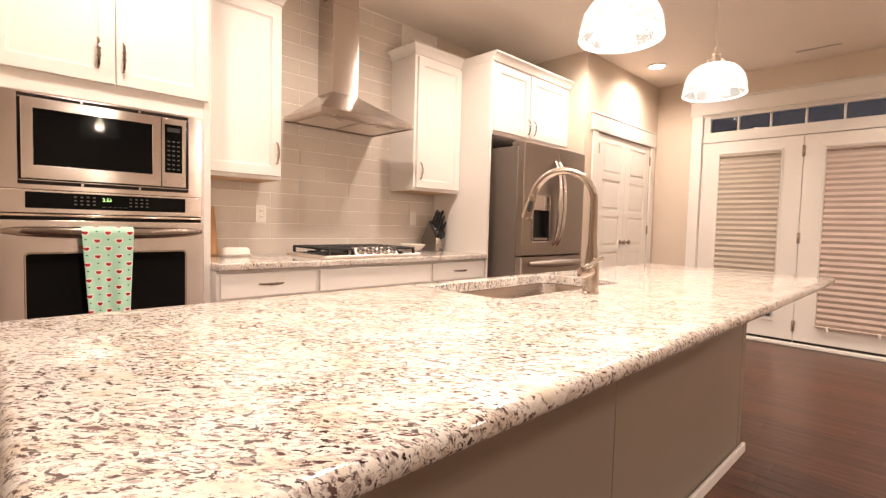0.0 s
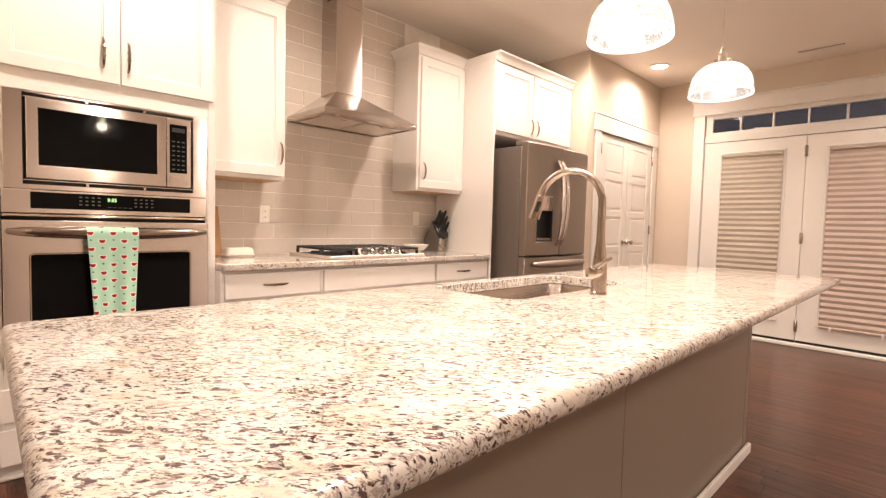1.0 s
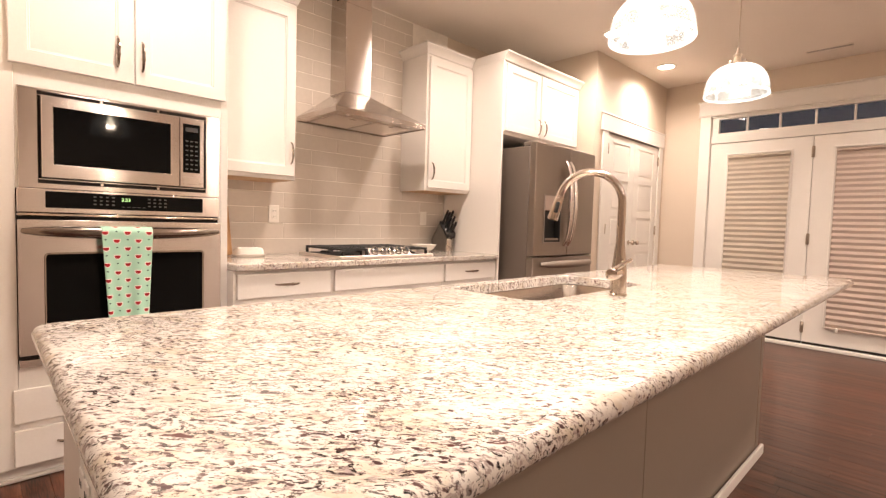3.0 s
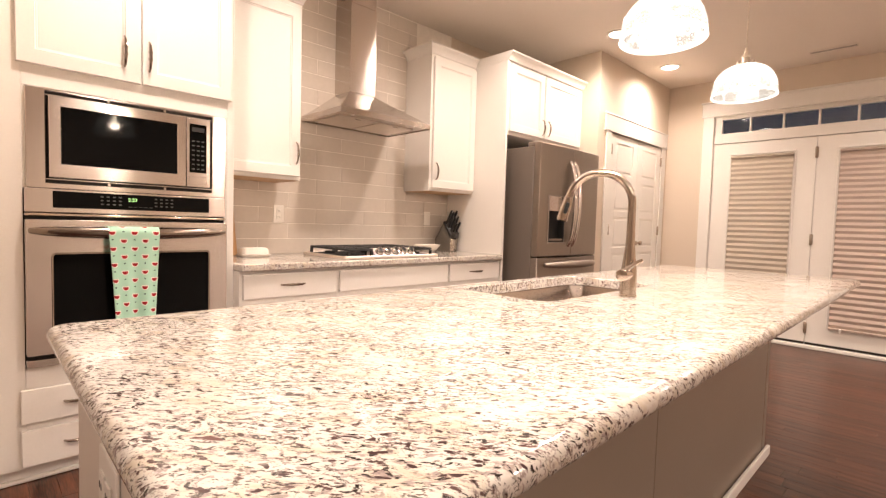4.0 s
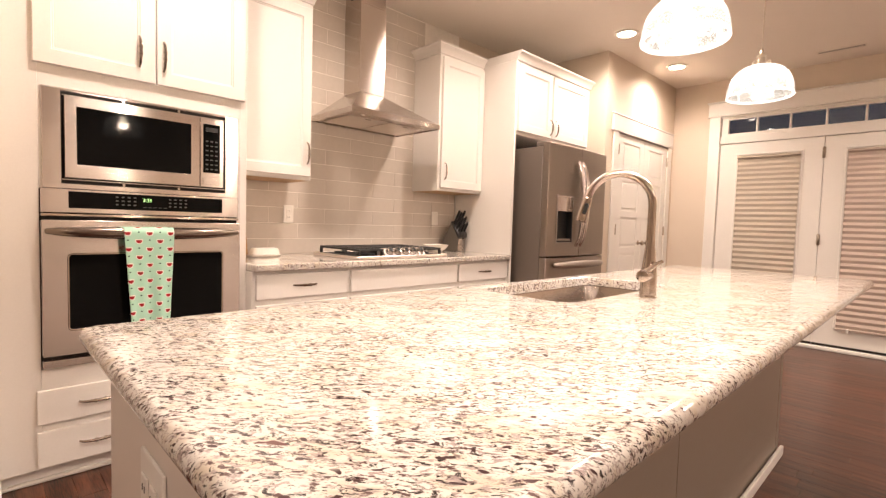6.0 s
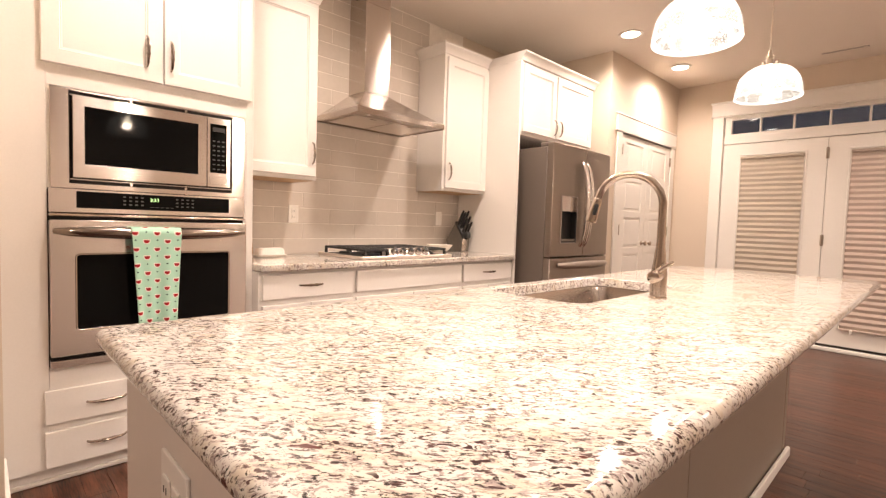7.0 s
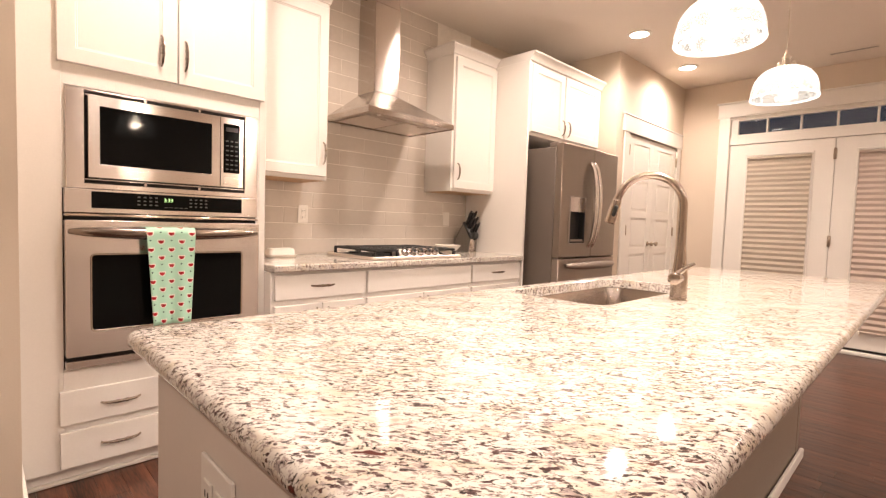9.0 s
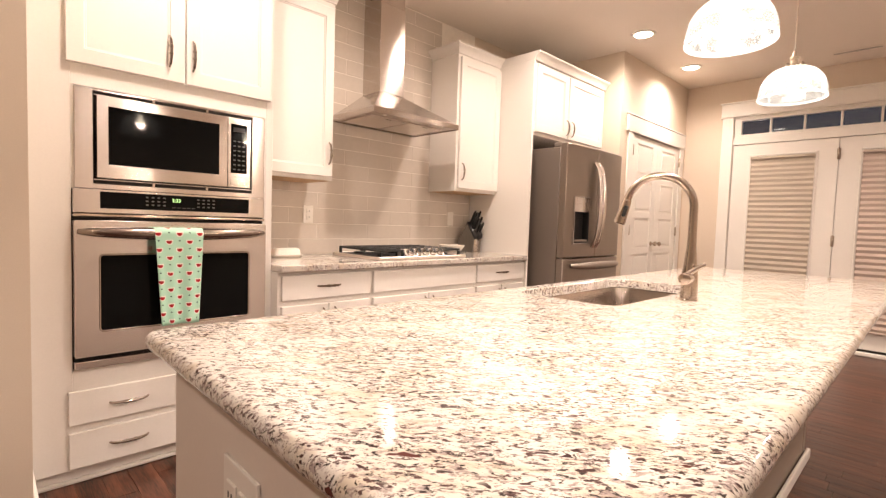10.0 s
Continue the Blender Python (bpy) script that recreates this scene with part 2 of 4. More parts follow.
SHADE = material("taupe_pleated_fabric", (0.52, 0.46, 0.38), 0.9, vary=0.06, scale=5, fine=400, bump=0.04)
SHADE_B = material("rosy_taupe_pleated_fabric", (0.53, 0.44, 0.38), 0.9, vary=0.06, scale=5, fine=400, bump=0.04)
PLATE = material("white_plastic", (0.82, 0.78, 0.72), 0.35, vary=0.02, bump=0.0)
CERAMIC = material("white_ceramic", (0.82, 0.78, 0.72), 0.15, vary=0.02, bump=0.0, coat=0.5)
WOOD = material("maple_board", (0.48, 0.27, 0.12), 0.5, vary=0.2, scale=5, fine=50, stretch=(8, 8, 1))
RAWWOOD = material("raw_wood_underside", (0.52, 0.33, 0.18), 0.6, vary=0.15, scale=5, fine=50, stretch=(1, 8, 1))
BLOCKW = material("grey_brown_block_wood", (0.105, 0.088, 0.072), 0.45, vary=0.2, scale=8, fine=60, stretch=(8, 8, 1))
# Near-black with the shade of gaps, slots and recesses put into the colour.
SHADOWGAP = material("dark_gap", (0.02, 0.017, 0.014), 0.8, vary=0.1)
CHROME = material("polished_chrome", (0.40, 0.37, 0.345), 0.10, 1.0, vary=0.03, scale=20, bump=0.0)
PULL = material("dark_nickel_pull", (0.36, 0.31, 0.265), 0.16, 1.0, vary=0.05, scale=20, bump=0.0)
TRAYSTEEL = material("satin_cooktop_steel", (0.80, 0.73, 0.67), 0.42, 1.0, vary=0.03, scale=8, bump=0.0)
BARSTEEL = material("polished_bar_steel", (0.27, 0.225, 0.19), 0.17, 1.0, vary=0.03, scale=10, bump=0.0)
GRANITE = granite()
TOWEL = towel_cloth()
LACE = lace_glass()
GLASS = clear_glass()
BULB = lit("lit_bulb", (1.0, 0.88, 0.72), 160.0)
LENS = lit("lit_lens", (1.0, 0.88, 0.70), 12.0)
CLOCK = lit("green_digits", (0.25, 1.0, 0.12), 0.8)


# ---- building blocks ----
def box(bm, x0, x1, y0, y1, z0, z1, bev=0.0, seg=1):
    vs = bmesh.ops.create_cube(bm, size=1.0)["verts"]
    for v in vs:
        v.co = Vector((x0 + (v.co.x + 0.5) * (x1 - x0), y0 + (v.co.y + 0.5) * (y1 - y0), z0 + (v.co.z + 0.5) * (z1 - z0)))
    if bev:
        es = list({e for v in vs for e in v.link_edges})
        bmesh.ops.bevel(bm, geom=es, offset=bev, segments=seg, profile=0.5, affect="EDGES")
    return bm


def rings(bm, loops, close=True, cap_start=False, cap_end=False):
    """Skin a row of point loops of equal length."""
    made = [[bm.verts.new(p) for p in lp] for lp in loops]
    n = len(made[0])
    for a, c in zip(made, made[1:]):
        for i in range(n if close else n - 1):
            j = (i + 1) % n
            bm.faces.new((a[i], a[j], c[j], c[i]))
    if cap_start:
        bm.faces.new(list(reversed(made[0])))
    if cap_end:
        bm.faces.new(made[-1])
    return made


def tube(bm, pts, radii, seg=12, squash=1.0):
    pts = [Vector(p) for p in pts]
    loops, up = [], None
    for i, p in enumerate(pts):
        d = (pts[min(i + 1, len(pts) - 1)] - pts[max(i - 1, 0)]).normalized()
        if up is None:
            up = d.orthogonal().normalized()
        up = (up - d * up.dot(d)).normalized()
        side = d.cross(up)
        r = radii[i] if isinstance(radii, (list, tuple)) else radii
        loops.append([p + up * (r * math.cos(2 * math.pi * k / seg)) + side * (r * squash * math.sin(2 * math.pi * k / seg)) for k in range(seg)])
    rings(bm, loops, True, True, True)
    return bm


def lathe(bm, profile, cx, cy, seg=32, caps=True):
    loops = [[(cx + r * math.cos(2 * math.pi * k / seg), cy + r * math.sin(2 * math.pi * k / seg), z) for k in range(seg)] for r, z in profile]
    rings(bm, loops, True, caps, caps)
    return bm


def rounded(x0, x1, y0, y1, r, n=6):
    out = []
    for cx, cy, a0 in ((x1 - r, y1 - r, 0), (x0 + r, y1 - r, 90), (x0 + r, y0 + r, 180), (x1 - r, y0 + r, 270)):
        for k in range(n + 1):
            a = radians(a0 + 90 * k / n)
            out.append((cx + r * math.cos(a), cy + r * math.sin(a)))
    return out


def mesh_of(name, bm, mat, smooth=True, fix=True):
    if fix:
        bmesh.ops.recalc_face_normals(bm, faces=bm.faces)
    me = bpy.data.meshes.new(name)
    bm.to_mesh(me)
    bm.free()
    me.materials.append(mat)
    if smooth:
        for p in me.polygons:
            p.use_smooth = True
        me.set_sharp_from_angle(angle=radians(32))
        for p in me.polygons:
            p.use_smooth = max(abs(v) for v in p.normal) < 0.9995
    return me


def part(name, bm, mat, parent, label="", fix=True):
    ob = new(name, mesh_of(name, bm, mat, fix=fix))
    ob.parent = parent
    if parent.type == "EMPTY":
        ob.matrix_parent_inverse = parent.matrix_basis.inverted()
    return tagged(ob, label) if label else ob


def thing(name, at, label, category, group="", kind=""):
    ob = new(name)
    ob.empty_display_size = 0.05
    ob.location = at
    return tagged(ob, label, category, group, kind)


def solid(name, bm, mat, label, category, kind="structure"):
    return tagged(new(name, mesh_of(name, bm, mat)), label, category, "", kind)


def B(*a, **k):
    return box(bmesh.new(), *a, **k)


def pull(parent, x, y, z, length, upright, mat=PULL):
    """A bowed bar pull that stands off a front facing -y."""
    bm = bmesh.new()
    n = 12
    pts, rad = [], []
    for k in range(n + 1):
        s = k / n * 2 - 1
        out = 0.028 * (1 - s * s) ** 0.5 if abs(s) < 1 else 0.0
        d = s * length / 2
        pts.append((x, y - out - 0.001, z + d) if upright else (x + d, y - out - 0.001, z))
        rad.append(0.0045 + 0.0025 * (1 - s * s))
    tube(bm, pts, rad, 8)
    for s in (-0.24, 0.24):
        d = s * length / 2
        o = 0.028 * (1 - s * s) ** 0.5
        p = Vector((x, y - o, z + d)) if upright else Vector((x + d, y - o, z))
        a = Vector((0, 0, 0.004)) if upright else Vector((0.004, 0, 0))
        tube(bm, [p - a, p + a], 0.0088, 8)
    return part("handle", bm, mat, parent, "brushed nickel bow handle")


def shaker(parent, x0, x1, z0, z1, y, hx=None, hz=None, upright=True, rail=0.058, name="door", flat=False):
    """A shaker front facing -y with its outer face at y."""
    bm = bmesh.new()
    if flat:
        box(bm, x0, x1, y, y + 0.02, z0, z1, 0.003, 2)
    else:
        r = rail
        prof = [(0.0, 0.02), (0.0, 0.0025), (0.0025, 0.0), (r - 0.001, 0.0), (r, 0.001), (r + 0.002, 0.006), (r + 0.007, 0.0065), (r + 0.009, 0.010)]
        rings(bm, [[(x0 + i, y + o, z0 + i), (x1 - i, y + o, z0 + i), (x1 - i, y + o, z1 - i), (x0 + i, y + o, z1 - i)] for i, o in prof], True, True, True)
    d = part(name, bm, WHITE, parent)
    if hx is not None:
        pull(d, hx, y, hz, 0.14 if not upright else 0.13, upright)
    return d


def crown(parent, x0, x1, yf, yb, z0, z1, left=True, right=True):
    """Crown moulding round the front and the open sides of a cabinet top."""
    prof = [(0.0, 0.0), (0.006, 0.004), (0.010, 0.020), (0.028, 0.044), (0.042, 0.052), (0.046, 0.056), (0.046, 0.068)]
    h = z1 - z0
    loops = []
    for o, dz in prof:
        z = z0 + dz / 0.068 * h
        xl, xr = x0 - (o if left else 0), x1 + (o if right else 0)
        loops.append([(xl, yb, z), (xl, yf - o, z), (xr, yf - o, z), (xr, yb, z)])
    bm = bmesh.new()
    rings(bm, loops, True, True, True)
    return part("crown_moulding", bm, WHITE, parent)


def frame_ring(o, i, d0, d1, across="x", bev=0.002):
    """One mitred frame with an opening: o and i are (u0, u1, z0, z1) outside and inside, d0 its front and d1 its back."""
    prof = [(o, bev, d0), (i, -bev, d0), (i, 0, d0 + bev), (i, 0, d1), (o, 0, d1), (o, 0, d0 + bev), (o, bev, d0)]
    loops = []
    for q, g, d in prof:
        u0, u1, z0, z1 = q[0] + g, q[1] - g, q[2] + g, q[3] - g
        loops.append([(u, d, z) if across == "x" else (d, u, z) for u, z in ((u0, z0), (u1, z0), (u1, z1), (u0, z1))])
    bm = bmesh.new()
    rings(bm, loops)
    bmesh.ops.remove_doubles(bm, verts=bm.verts[:], dist=1e-5)
    return bm


def round_ring(o, i, d0, d1, ro, ri, bev=0.002):
    """A frame facing -y with rounded outer and inner corners."""
    prof = [(o, ro, bev, d0), (i, ri, -bev, d0), (i, ri, 0, d0 + bev), (i, ri, 0, d1), (o, ro, 0, d1), (o, ro, 0, d0 + bev), (o, ro, bev, d0)]
    bm = bmesh.new()
    rings(bm, [[(u, d, z) for u, z in rounded(q[0] + g, q[1] - g, q[2] + g, q[3] - g, r - g)] for q, r, g, d in prof])
    bmesh.ops.remove_doubles(bm, verts=bm.verts[:], dist=1e-5)
    return bm


# ---- structure ----
XW, XE, YS, YN = -3.0, 5.88, -3.6, 3.36
solid("ceiling", B(XW - 0.15, XE + 0.15, YS - 0.15, YN + 0.15, CEIL, CEIL + 0.12), CEILM, "smooth warm white painted ceiling", "ceiling")
solid("wall_north", B(0.075, 4.25, YN, YN + 0.15, 0, CEIL), WALL, "greige painted wall behind the cabinets", "wall")
# Unseen south and west walls are added to close the room and bounce light.
solid("wall_south", B(XW - 0.15, XE + 0.15, YS - 0.15, YS, 0, CEIL), WALL, "plain greige painted wall, unseen, added to close the room", "wall")
solid("wall_west", B(XW - 0.15, XW, YS, 2.45, 0, CEIL), WALL, "plain greige painted wall, unseen, added to close the room", "wall")
solid("wall_stub", B(XW - 0.15, 0.072, 2.45, YN + 0.15, 0, CEIL), WALL, "greige painted wall end beside the oven cabinet", "wall")
solid("baseboard_stub", B(0.0725, 0.087, 2.45, 2.80, 0, 0.16, bev=0.004), TRIM, "white painted baseboard on the wall end", "baseboard")

# pantry wall with its opening
PY = 2.54
bm = bmesh.new()
box(bm, 4.25, 4.50, PY, PY + 0.12, 0, CEIL)
box(bm, 5.70, XE + 0.15, PY, PY + 0.12, 0, CEIL)
box(bm, 4.50, 5.70, PY, PY + 0.12, 2.045, CEIL)
box(bm, 4.25, 4.37, PY + 0.12, YN + 0.15, 0, CEIL)
box(bm, 4.37, XE + 0.15, YN, YN + 0.15, 0, CEIL)
solid("wall_pantry", bm, WALL, "greige painted wall round the pantry doors", "wall")
bm = bmesh.new()
box(bm, 4.395, 4.497, PY - 0.018, PY - 0.001, 0, 2.05, bev=0.003)
box(bm, 5.703, 5.805, PY - 0.018, PY - 0.001, 0, 2.05, bev=0.003)
box(bm, 4.37, 5.83, PY - 0.022, PY - 0.001, 2.053, 2.195, bev=0.003)
box(bm, 4.36, 5.84, PY - 0.024, PY - 0.001, 2.042, 2.0525, bev=0.003)
box(bm, 4.355, 5.845, PY - 0.027, PY - 0.001, 2.1955, 2.211, bev=0.004)
solid("trim_pantry", bm, TRIM, "white painted door casing with a tall flat head", "door casing")


def panel_door(name, x0, x1, knob_x, hinge_x):
    d = thing(name, ((x0 + x1) / 2, PY + 0.03, 0), "white five-panel pantry door, closed", "door", "pantry doors", "structure")
    y, n, z0, z1 = PY - 0.006, 5, 0.012, 2.032
    bm = bmesh.new()
    box(bm, x0, x1, y + 0.007, y + 0.035, z0, z1)
    st = 0.105
    box(bm, x0, x0 + st, y, y + 0.0345, z0, z1, 0.002)
    box(bm, x1 - st, x1, y, y + 0.0345, z0, z1, 0.002)
    ph, gap, bottom_rail = 0.302, 0.063, 0.183
    sills = [z0 + bottom_rail + k * (ph + gap) for k in range(n)]
    tops = [z0] + [a + ph for a in sills]
    for a, e in zip(tops, sills + [z1]):
        box(bm, x0 + st - 0.001, x1 - st + 0.001, y + 0.0004, y + 0.034, a, e, 0.002)
    for a in sills:
        box(bm, x0 + st + 0.03, x1 - st - 0.03, y + 0.0025, y + 0.02, a + 0.026, a + ph - 0.026, 0.0045, 2)
    part("leaf", bm, TRIM, d)
    bm = bmesh.new()
    loops = []
    for r, o in ((0.024, 0.0), (0.024, 0.006), (0.009, 0.010), (0.009, 0.028), (0.020, 0.036), (0.026, 0.048), (0.020, 0.060), (0.004, 0.064)):
        loops.append([(knob_x + r * math.cos(k * math.pi / 8), y - o, 0.965 + r * math.sin(k * math.pi / 8)) for k in range(16)])
    rings(bm, loops, True, True, True)
    part("door_knob", bm, HINGE, d, "satin nickel round door knob")
    for z in (0.28, 1.10, 1.88):
        bm = bmesh.new()
        tube(bm, [(hinge_x, y - 0.008, z - 0.05), (hinge_x, y - 0.008, z + 0.05)], 0.008, 8)
        box(bm, hinge_x - 0.012, hinge_x + 0.012, y - 0.004, y + 0.004, z - 0.045, z + 0.045)
        part("hinge", bm, HINGE, d, "satin nickel hinge")


panel_door("door_1", 4.512, 5.098, 5.045, 4.506)
panel_door("door_2", 5.102, 5.688, 5.155, 5.694)

# east wall with the french doors and transom
DY0, DYM, DY1 = 0.232, 1.136, 2.040
bm = bmesh.new()
box(bm, XE, XE + 0.15, DY1 + 0.02, PY, 0, CEIL)
box(bm, XE, XE + 0.15, YS, DY0 - 0.02, 0, CEIL)
box(bm, XE, XE + 0.15, DY0 - 0.02, DY1 + 0.02, 2.37, CEIL)
solid("wall_east", bm, WALL, "greige painted wall with french doors", "wall")
bm = bmesh.new()
box(bm, XE - 0.02, XE - 0.001, DY1 + 0.006, DY1 + 0.115, 0, 2.365, bev=0.003)
box(bm, XE - 0.02, XE - 0.001, DY0 - 0.115, DY0 - 0.006, 0, 2.365, bev=0.003)
box(bm, XE - 0.024, XE - 0.001, DY0 - 0.13, DY1 + 0.13, 2.366, 2.500, bev=0.003)
box(bm, XE - 0.032, XE - 0.001, DY0 - 0.145, DY1 + 0.145, 2.5005, 2.520, bev=0.005)
box(bm, XE - 0.027, XE - 0.001, DY0 - 0.135, DY1 + 0.135, 2.352, 2.3655, bev=0.004)
solid("trim_east", bm, TRIM, "white painted craftsman casing round the french doors", "door casing")
bm = bmesh.new()
box(bm, XE, XE + 0.14, DY1 + 0.001, DY1 + 0.019, 0, 2.369)
box(bm, XE, XE + 0.14, DY0 - 0.019, DY0 - 0.001, 0, 2.369)
box(bm, XE, XE + 0.14, DY0 - 0.001, DY1 + 0.001, 2.336, 2.369)
box(bm, XE - 0.004, XE + 0.14, DY0 - 0.001, DY1 + 0.001, 2.058, 2.135, bev=0.003)
solid("door_frame", bm, TRIM, "white painted french door frame with transom bar", "door frame")
w = thing("window_1", (XE + 0.03, DYM, 2.136), "six-pane transom window, dark blue dusk outside", "transom window", "", "structure")
bars = [1.985, 1.710, 1.423, 1.136, 0.849, 0.562, 0.287]
bm = frame_ring((DY0 + 0.001, DY1 - 0.001, 2.136, 2.335), (DY0 + 0.066, DY1 - 0.066, 2.166, 2.314), XE + 0.012, XE + 0.06, "y")
part("window_frame", bm, TRIM, w)
for y in bars[1:-1]:
    part("muntin", B(XE + 0.016, XE + 0.055, y - 0.009, y + 0.009, 2.1665, 2.3135, bev=0.003), TRIM, w)
for a, c in zip(bars, bars[1:]):
    ob = part("pane", B(XE + 0.034, XE + 0.040, c + 0.004, a - 0.004, 2.162, 2.318), GLASS, w)
solid("threshold", B(XE - 0.035, XE + 0.15, DY0, DY1, 0.0, 0.034, bev=0.006), TRIM, "white painted door sill", "threshold")


def french_door(name, y0, y1, hinge, fabric, bottom, lever=None):
    """A full-lite door with a pleated shade mounted on it."""
    d = thing(name, (XE + 0.03, (y0 + y1) / 2, 0.05), "white full-lite french door, closed", "door", "french doors", "structure")
    x = XE + 0.006
    z0, z1 = 0.060, 2.052
    ly0, ly1, lz0, lz1 = y0 + 0.194, y1 - 0.194, 0.26, 1.905
    bm = frame_ring((y0, y1, z0, z1), (ly0, ly1, lz0, lz1), x, x + 0.045, "y")
    part("leaf", bm, TRIM, d)
    m, g = 0.036, 0.0175
    bm = frame_ring((ly0 - m, ly1 + m, lz0 - m, lz1 + m), (ly0 - g, ly1 + g, lz0 - g, lz1 + g), x - 0.012, x + 0.002, "y", 0.004)
    part("lite_frame", bm, TRIM, d)
    part("pane", B(x + 0.018, x + 0.024, ly0 - 0.005, ly1 + 0.005, lz0 - 0.005, lz1 + 0.005), GLASS, d)
    # Dark strip stands in for the shade between door and sill.
    part("sweep", B(x + 0.006, x + 0.040, y0 + 0.004, y1 - 0.004, 0.035, 0.059), SHADOWGAP, d, "dark strip standing in for the shaded gap under the door")
    if hinge:
        for z in (0.20, 1.06, 1.90):
            bm = bmesh.new()
            tube(bm, [(x - 0.010, hinge, z - 0.055), (x - 0.010, hinge, z + 0.055)], 0.0085, 8)
            box(bm, x - 0.004, x + 0.001, hinge - 0.014, hinge + 0.014, z - 0.05, z + 0.05)
            part("hinge", bm, HINGE, d, "satin nickel hinge")
    # the pleated shade
    s = thing("pleated_shade", (x - 0.02, (y0 + y1) / 2, bottom), "drawn taupe pleated shade on a french door", "window shade", "pleated shades")
    sy0, sy1, top = y0 + 0.178, y1 - 0.178, 1.912
    bm = bmesh.new()
    n = int((top - 0.02 - bottom) / 0.0265)
    n -= n % 2
    prof = []
    for k in range(n + 1):
        z = top - 0.02 - (top - 0.02 - bottom) * (k / n) ** 1.06
        prof.append((x - 0.012 - (0.0066 + 0.0045 * k / n if k % 2 else 0.0), z))
    rings(bm, [[(px, sy0, pz), (px, sy1, pz), (px + 0.002, sy1, pz), (px + 0.002, sy0, pz)] for px, pz in prof], True, True, True)
    fold = part("fabric", bm, fabric, s)
    for p in fold.data.polygons:
        p.use_smooth = False
    part("head_rail", B(x - 0.040, x - 0.009, sy0 - 0.002, sy1 + 0.002, top - 0.022, top, bev=0.003), fabric, s)
    part("bottom_rail", B(x - 0.036, x - 0.010, sy0, sy1, bottom - 0.016, bottom - 0.001, bev=0.003), fabric, s)
    for y in (sy0 + 0.09, sy1 - 0.09):
        bm = B(x - 0.052, x - 0.036, y - 0.009, y + 0.009, bottom - 0.045, bottom + 0.002, bev=0.003)
        part("hold_down_clip", bm, PLATE, s, "small white hold-down clip")
    return d


french_door("door_3", DYM + 0.002, DY1 - 0.002, DYM, SHADE, 0.315)
french_door("door_4", DY0 + 0.002, DYM - 0.002, None, SHADE_B, 0.235)

bm = bmesh.new()
for q in ((XE - 0.016, XE - 0.001, YS, DY0 - 0.12), (XE - 0.016, XE - 0.001, DY1 + 0.12, PY - 0.001)):
    box(bm, *q, 0, 0.13, bev=0.004)
solid("baseboard_east", bm, TRIM, "white painted baseboard", "baseboard")


# ---- recessed and added fill lights, pendants, vent ----
def can_or_fill_light(x, y):
    c = thing("recessed_light", (x, y, CEIL), "lit recessed ceiling light with a white trim ring, added fill outside the north row", "ceiling light", "recessed ceiling lights")
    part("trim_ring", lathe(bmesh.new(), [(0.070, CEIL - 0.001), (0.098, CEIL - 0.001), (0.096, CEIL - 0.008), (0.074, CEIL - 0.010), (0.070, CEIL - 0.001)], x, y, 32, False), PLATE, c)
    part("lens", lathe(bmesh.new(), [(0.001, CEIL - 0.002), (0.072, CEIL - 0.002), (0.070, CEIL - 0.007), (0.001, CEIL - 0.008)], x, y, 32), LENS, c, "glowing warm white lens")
    lamp("can_lamp", "SPOT", CAN_FILL_W, pose(x, y, CEIL - 0.02), size=0.06, cone=164)


# The added fill spots get the same fixture as the known row.
for x, y in CAN_AND_FILL_SPOTS:
    can_or_fill_light(x, y)


def pendant(x, y, rim):
    p = thing("pendant_light", (x, y, CEIL), "lit white dome pendant with lacy glass and a nickel cap", "pendant light", "pendants over the island")
    n = 14
    outer = []
    for k in range(n + 1):
        a = radians(90 * k / n)
        outer.append((0.030 + 0.097 * math.sin(a) ** 0.92, rim + 0.010 + 0.124 * math.cos(a) ** 0.95))
    prof = outer + [(0.129, rim + 0.004), (0.127, rim), (0.124, rim + 0.003)] + [(r - 0.004, z - 0.003) for r, z in reversed(outer)]
    part("shade", lathe(bmesh.new(), prof, x, y, 48, False), LACE, p, "glowing white dome of mosaic glass")
    t = rim + 0.132
    bm = bmesh.new()
    lathe(bm, [(0.033, t), (0.034, t + 0.006), (0.017, t + 0.011), (0.0145, t + 0.038), (0.018, t + 0.040), (0.018, t + 0.047), (0.009, t + 0.052), (0.005, t + 0.075)], x, y, 24)
    part("cap", bm, BRASS, p, "polished nickel lamp cap")
    for k in range(3):
        a = radians(20 + 120 * k)
        bm = bmesh.new()
        bx, by = x + 0.030 * math.cos(a), y + 0.030 * math.sin(a)
        lathe(bm, [(0.001, t + 0.004), (0.0075, t + 0.008), (0.009, t + 0.013), (0.0075, t + 0.019), (0.001, t + 0.023)], bx, by, 10)
        part("thumb_screw", bm, BRASS, p)
    part("cord", tube(bmesh.new(), [(x, y, t + 0.07), (x, y, CEIL - 0.03)], 0.0022, 8), BRASS, p, "thin pale hanging cord")
    part("canopy", lathe(bmesh.new(), [(0.008, CEIL - 0.034), (0.030, CEIL - 0.030), (0.060, CEIL - 0.012), (0.062, CEIL - 0.001)], x, y, 24), BRASS, p)
    bm = bmesh.new()
    lathe(bm, [(0.011, rim + 0.135), (0.012, rim + 0.110), (0.020, rim + 0.088), (0.022, rim + 0.072), (0.016, rim + 0.056), (0.003, rim + 0.050)], x, y, 20)
    part("bulb", bm, BULB, p, "lit frosted bulb")
    lamp("pendant_lamp", "POINT", BULB_W, pose(x, y, rim + 0.070), size=0.024)


for x, y, rim in PENDANTS:
    pendant(x, y, rim)

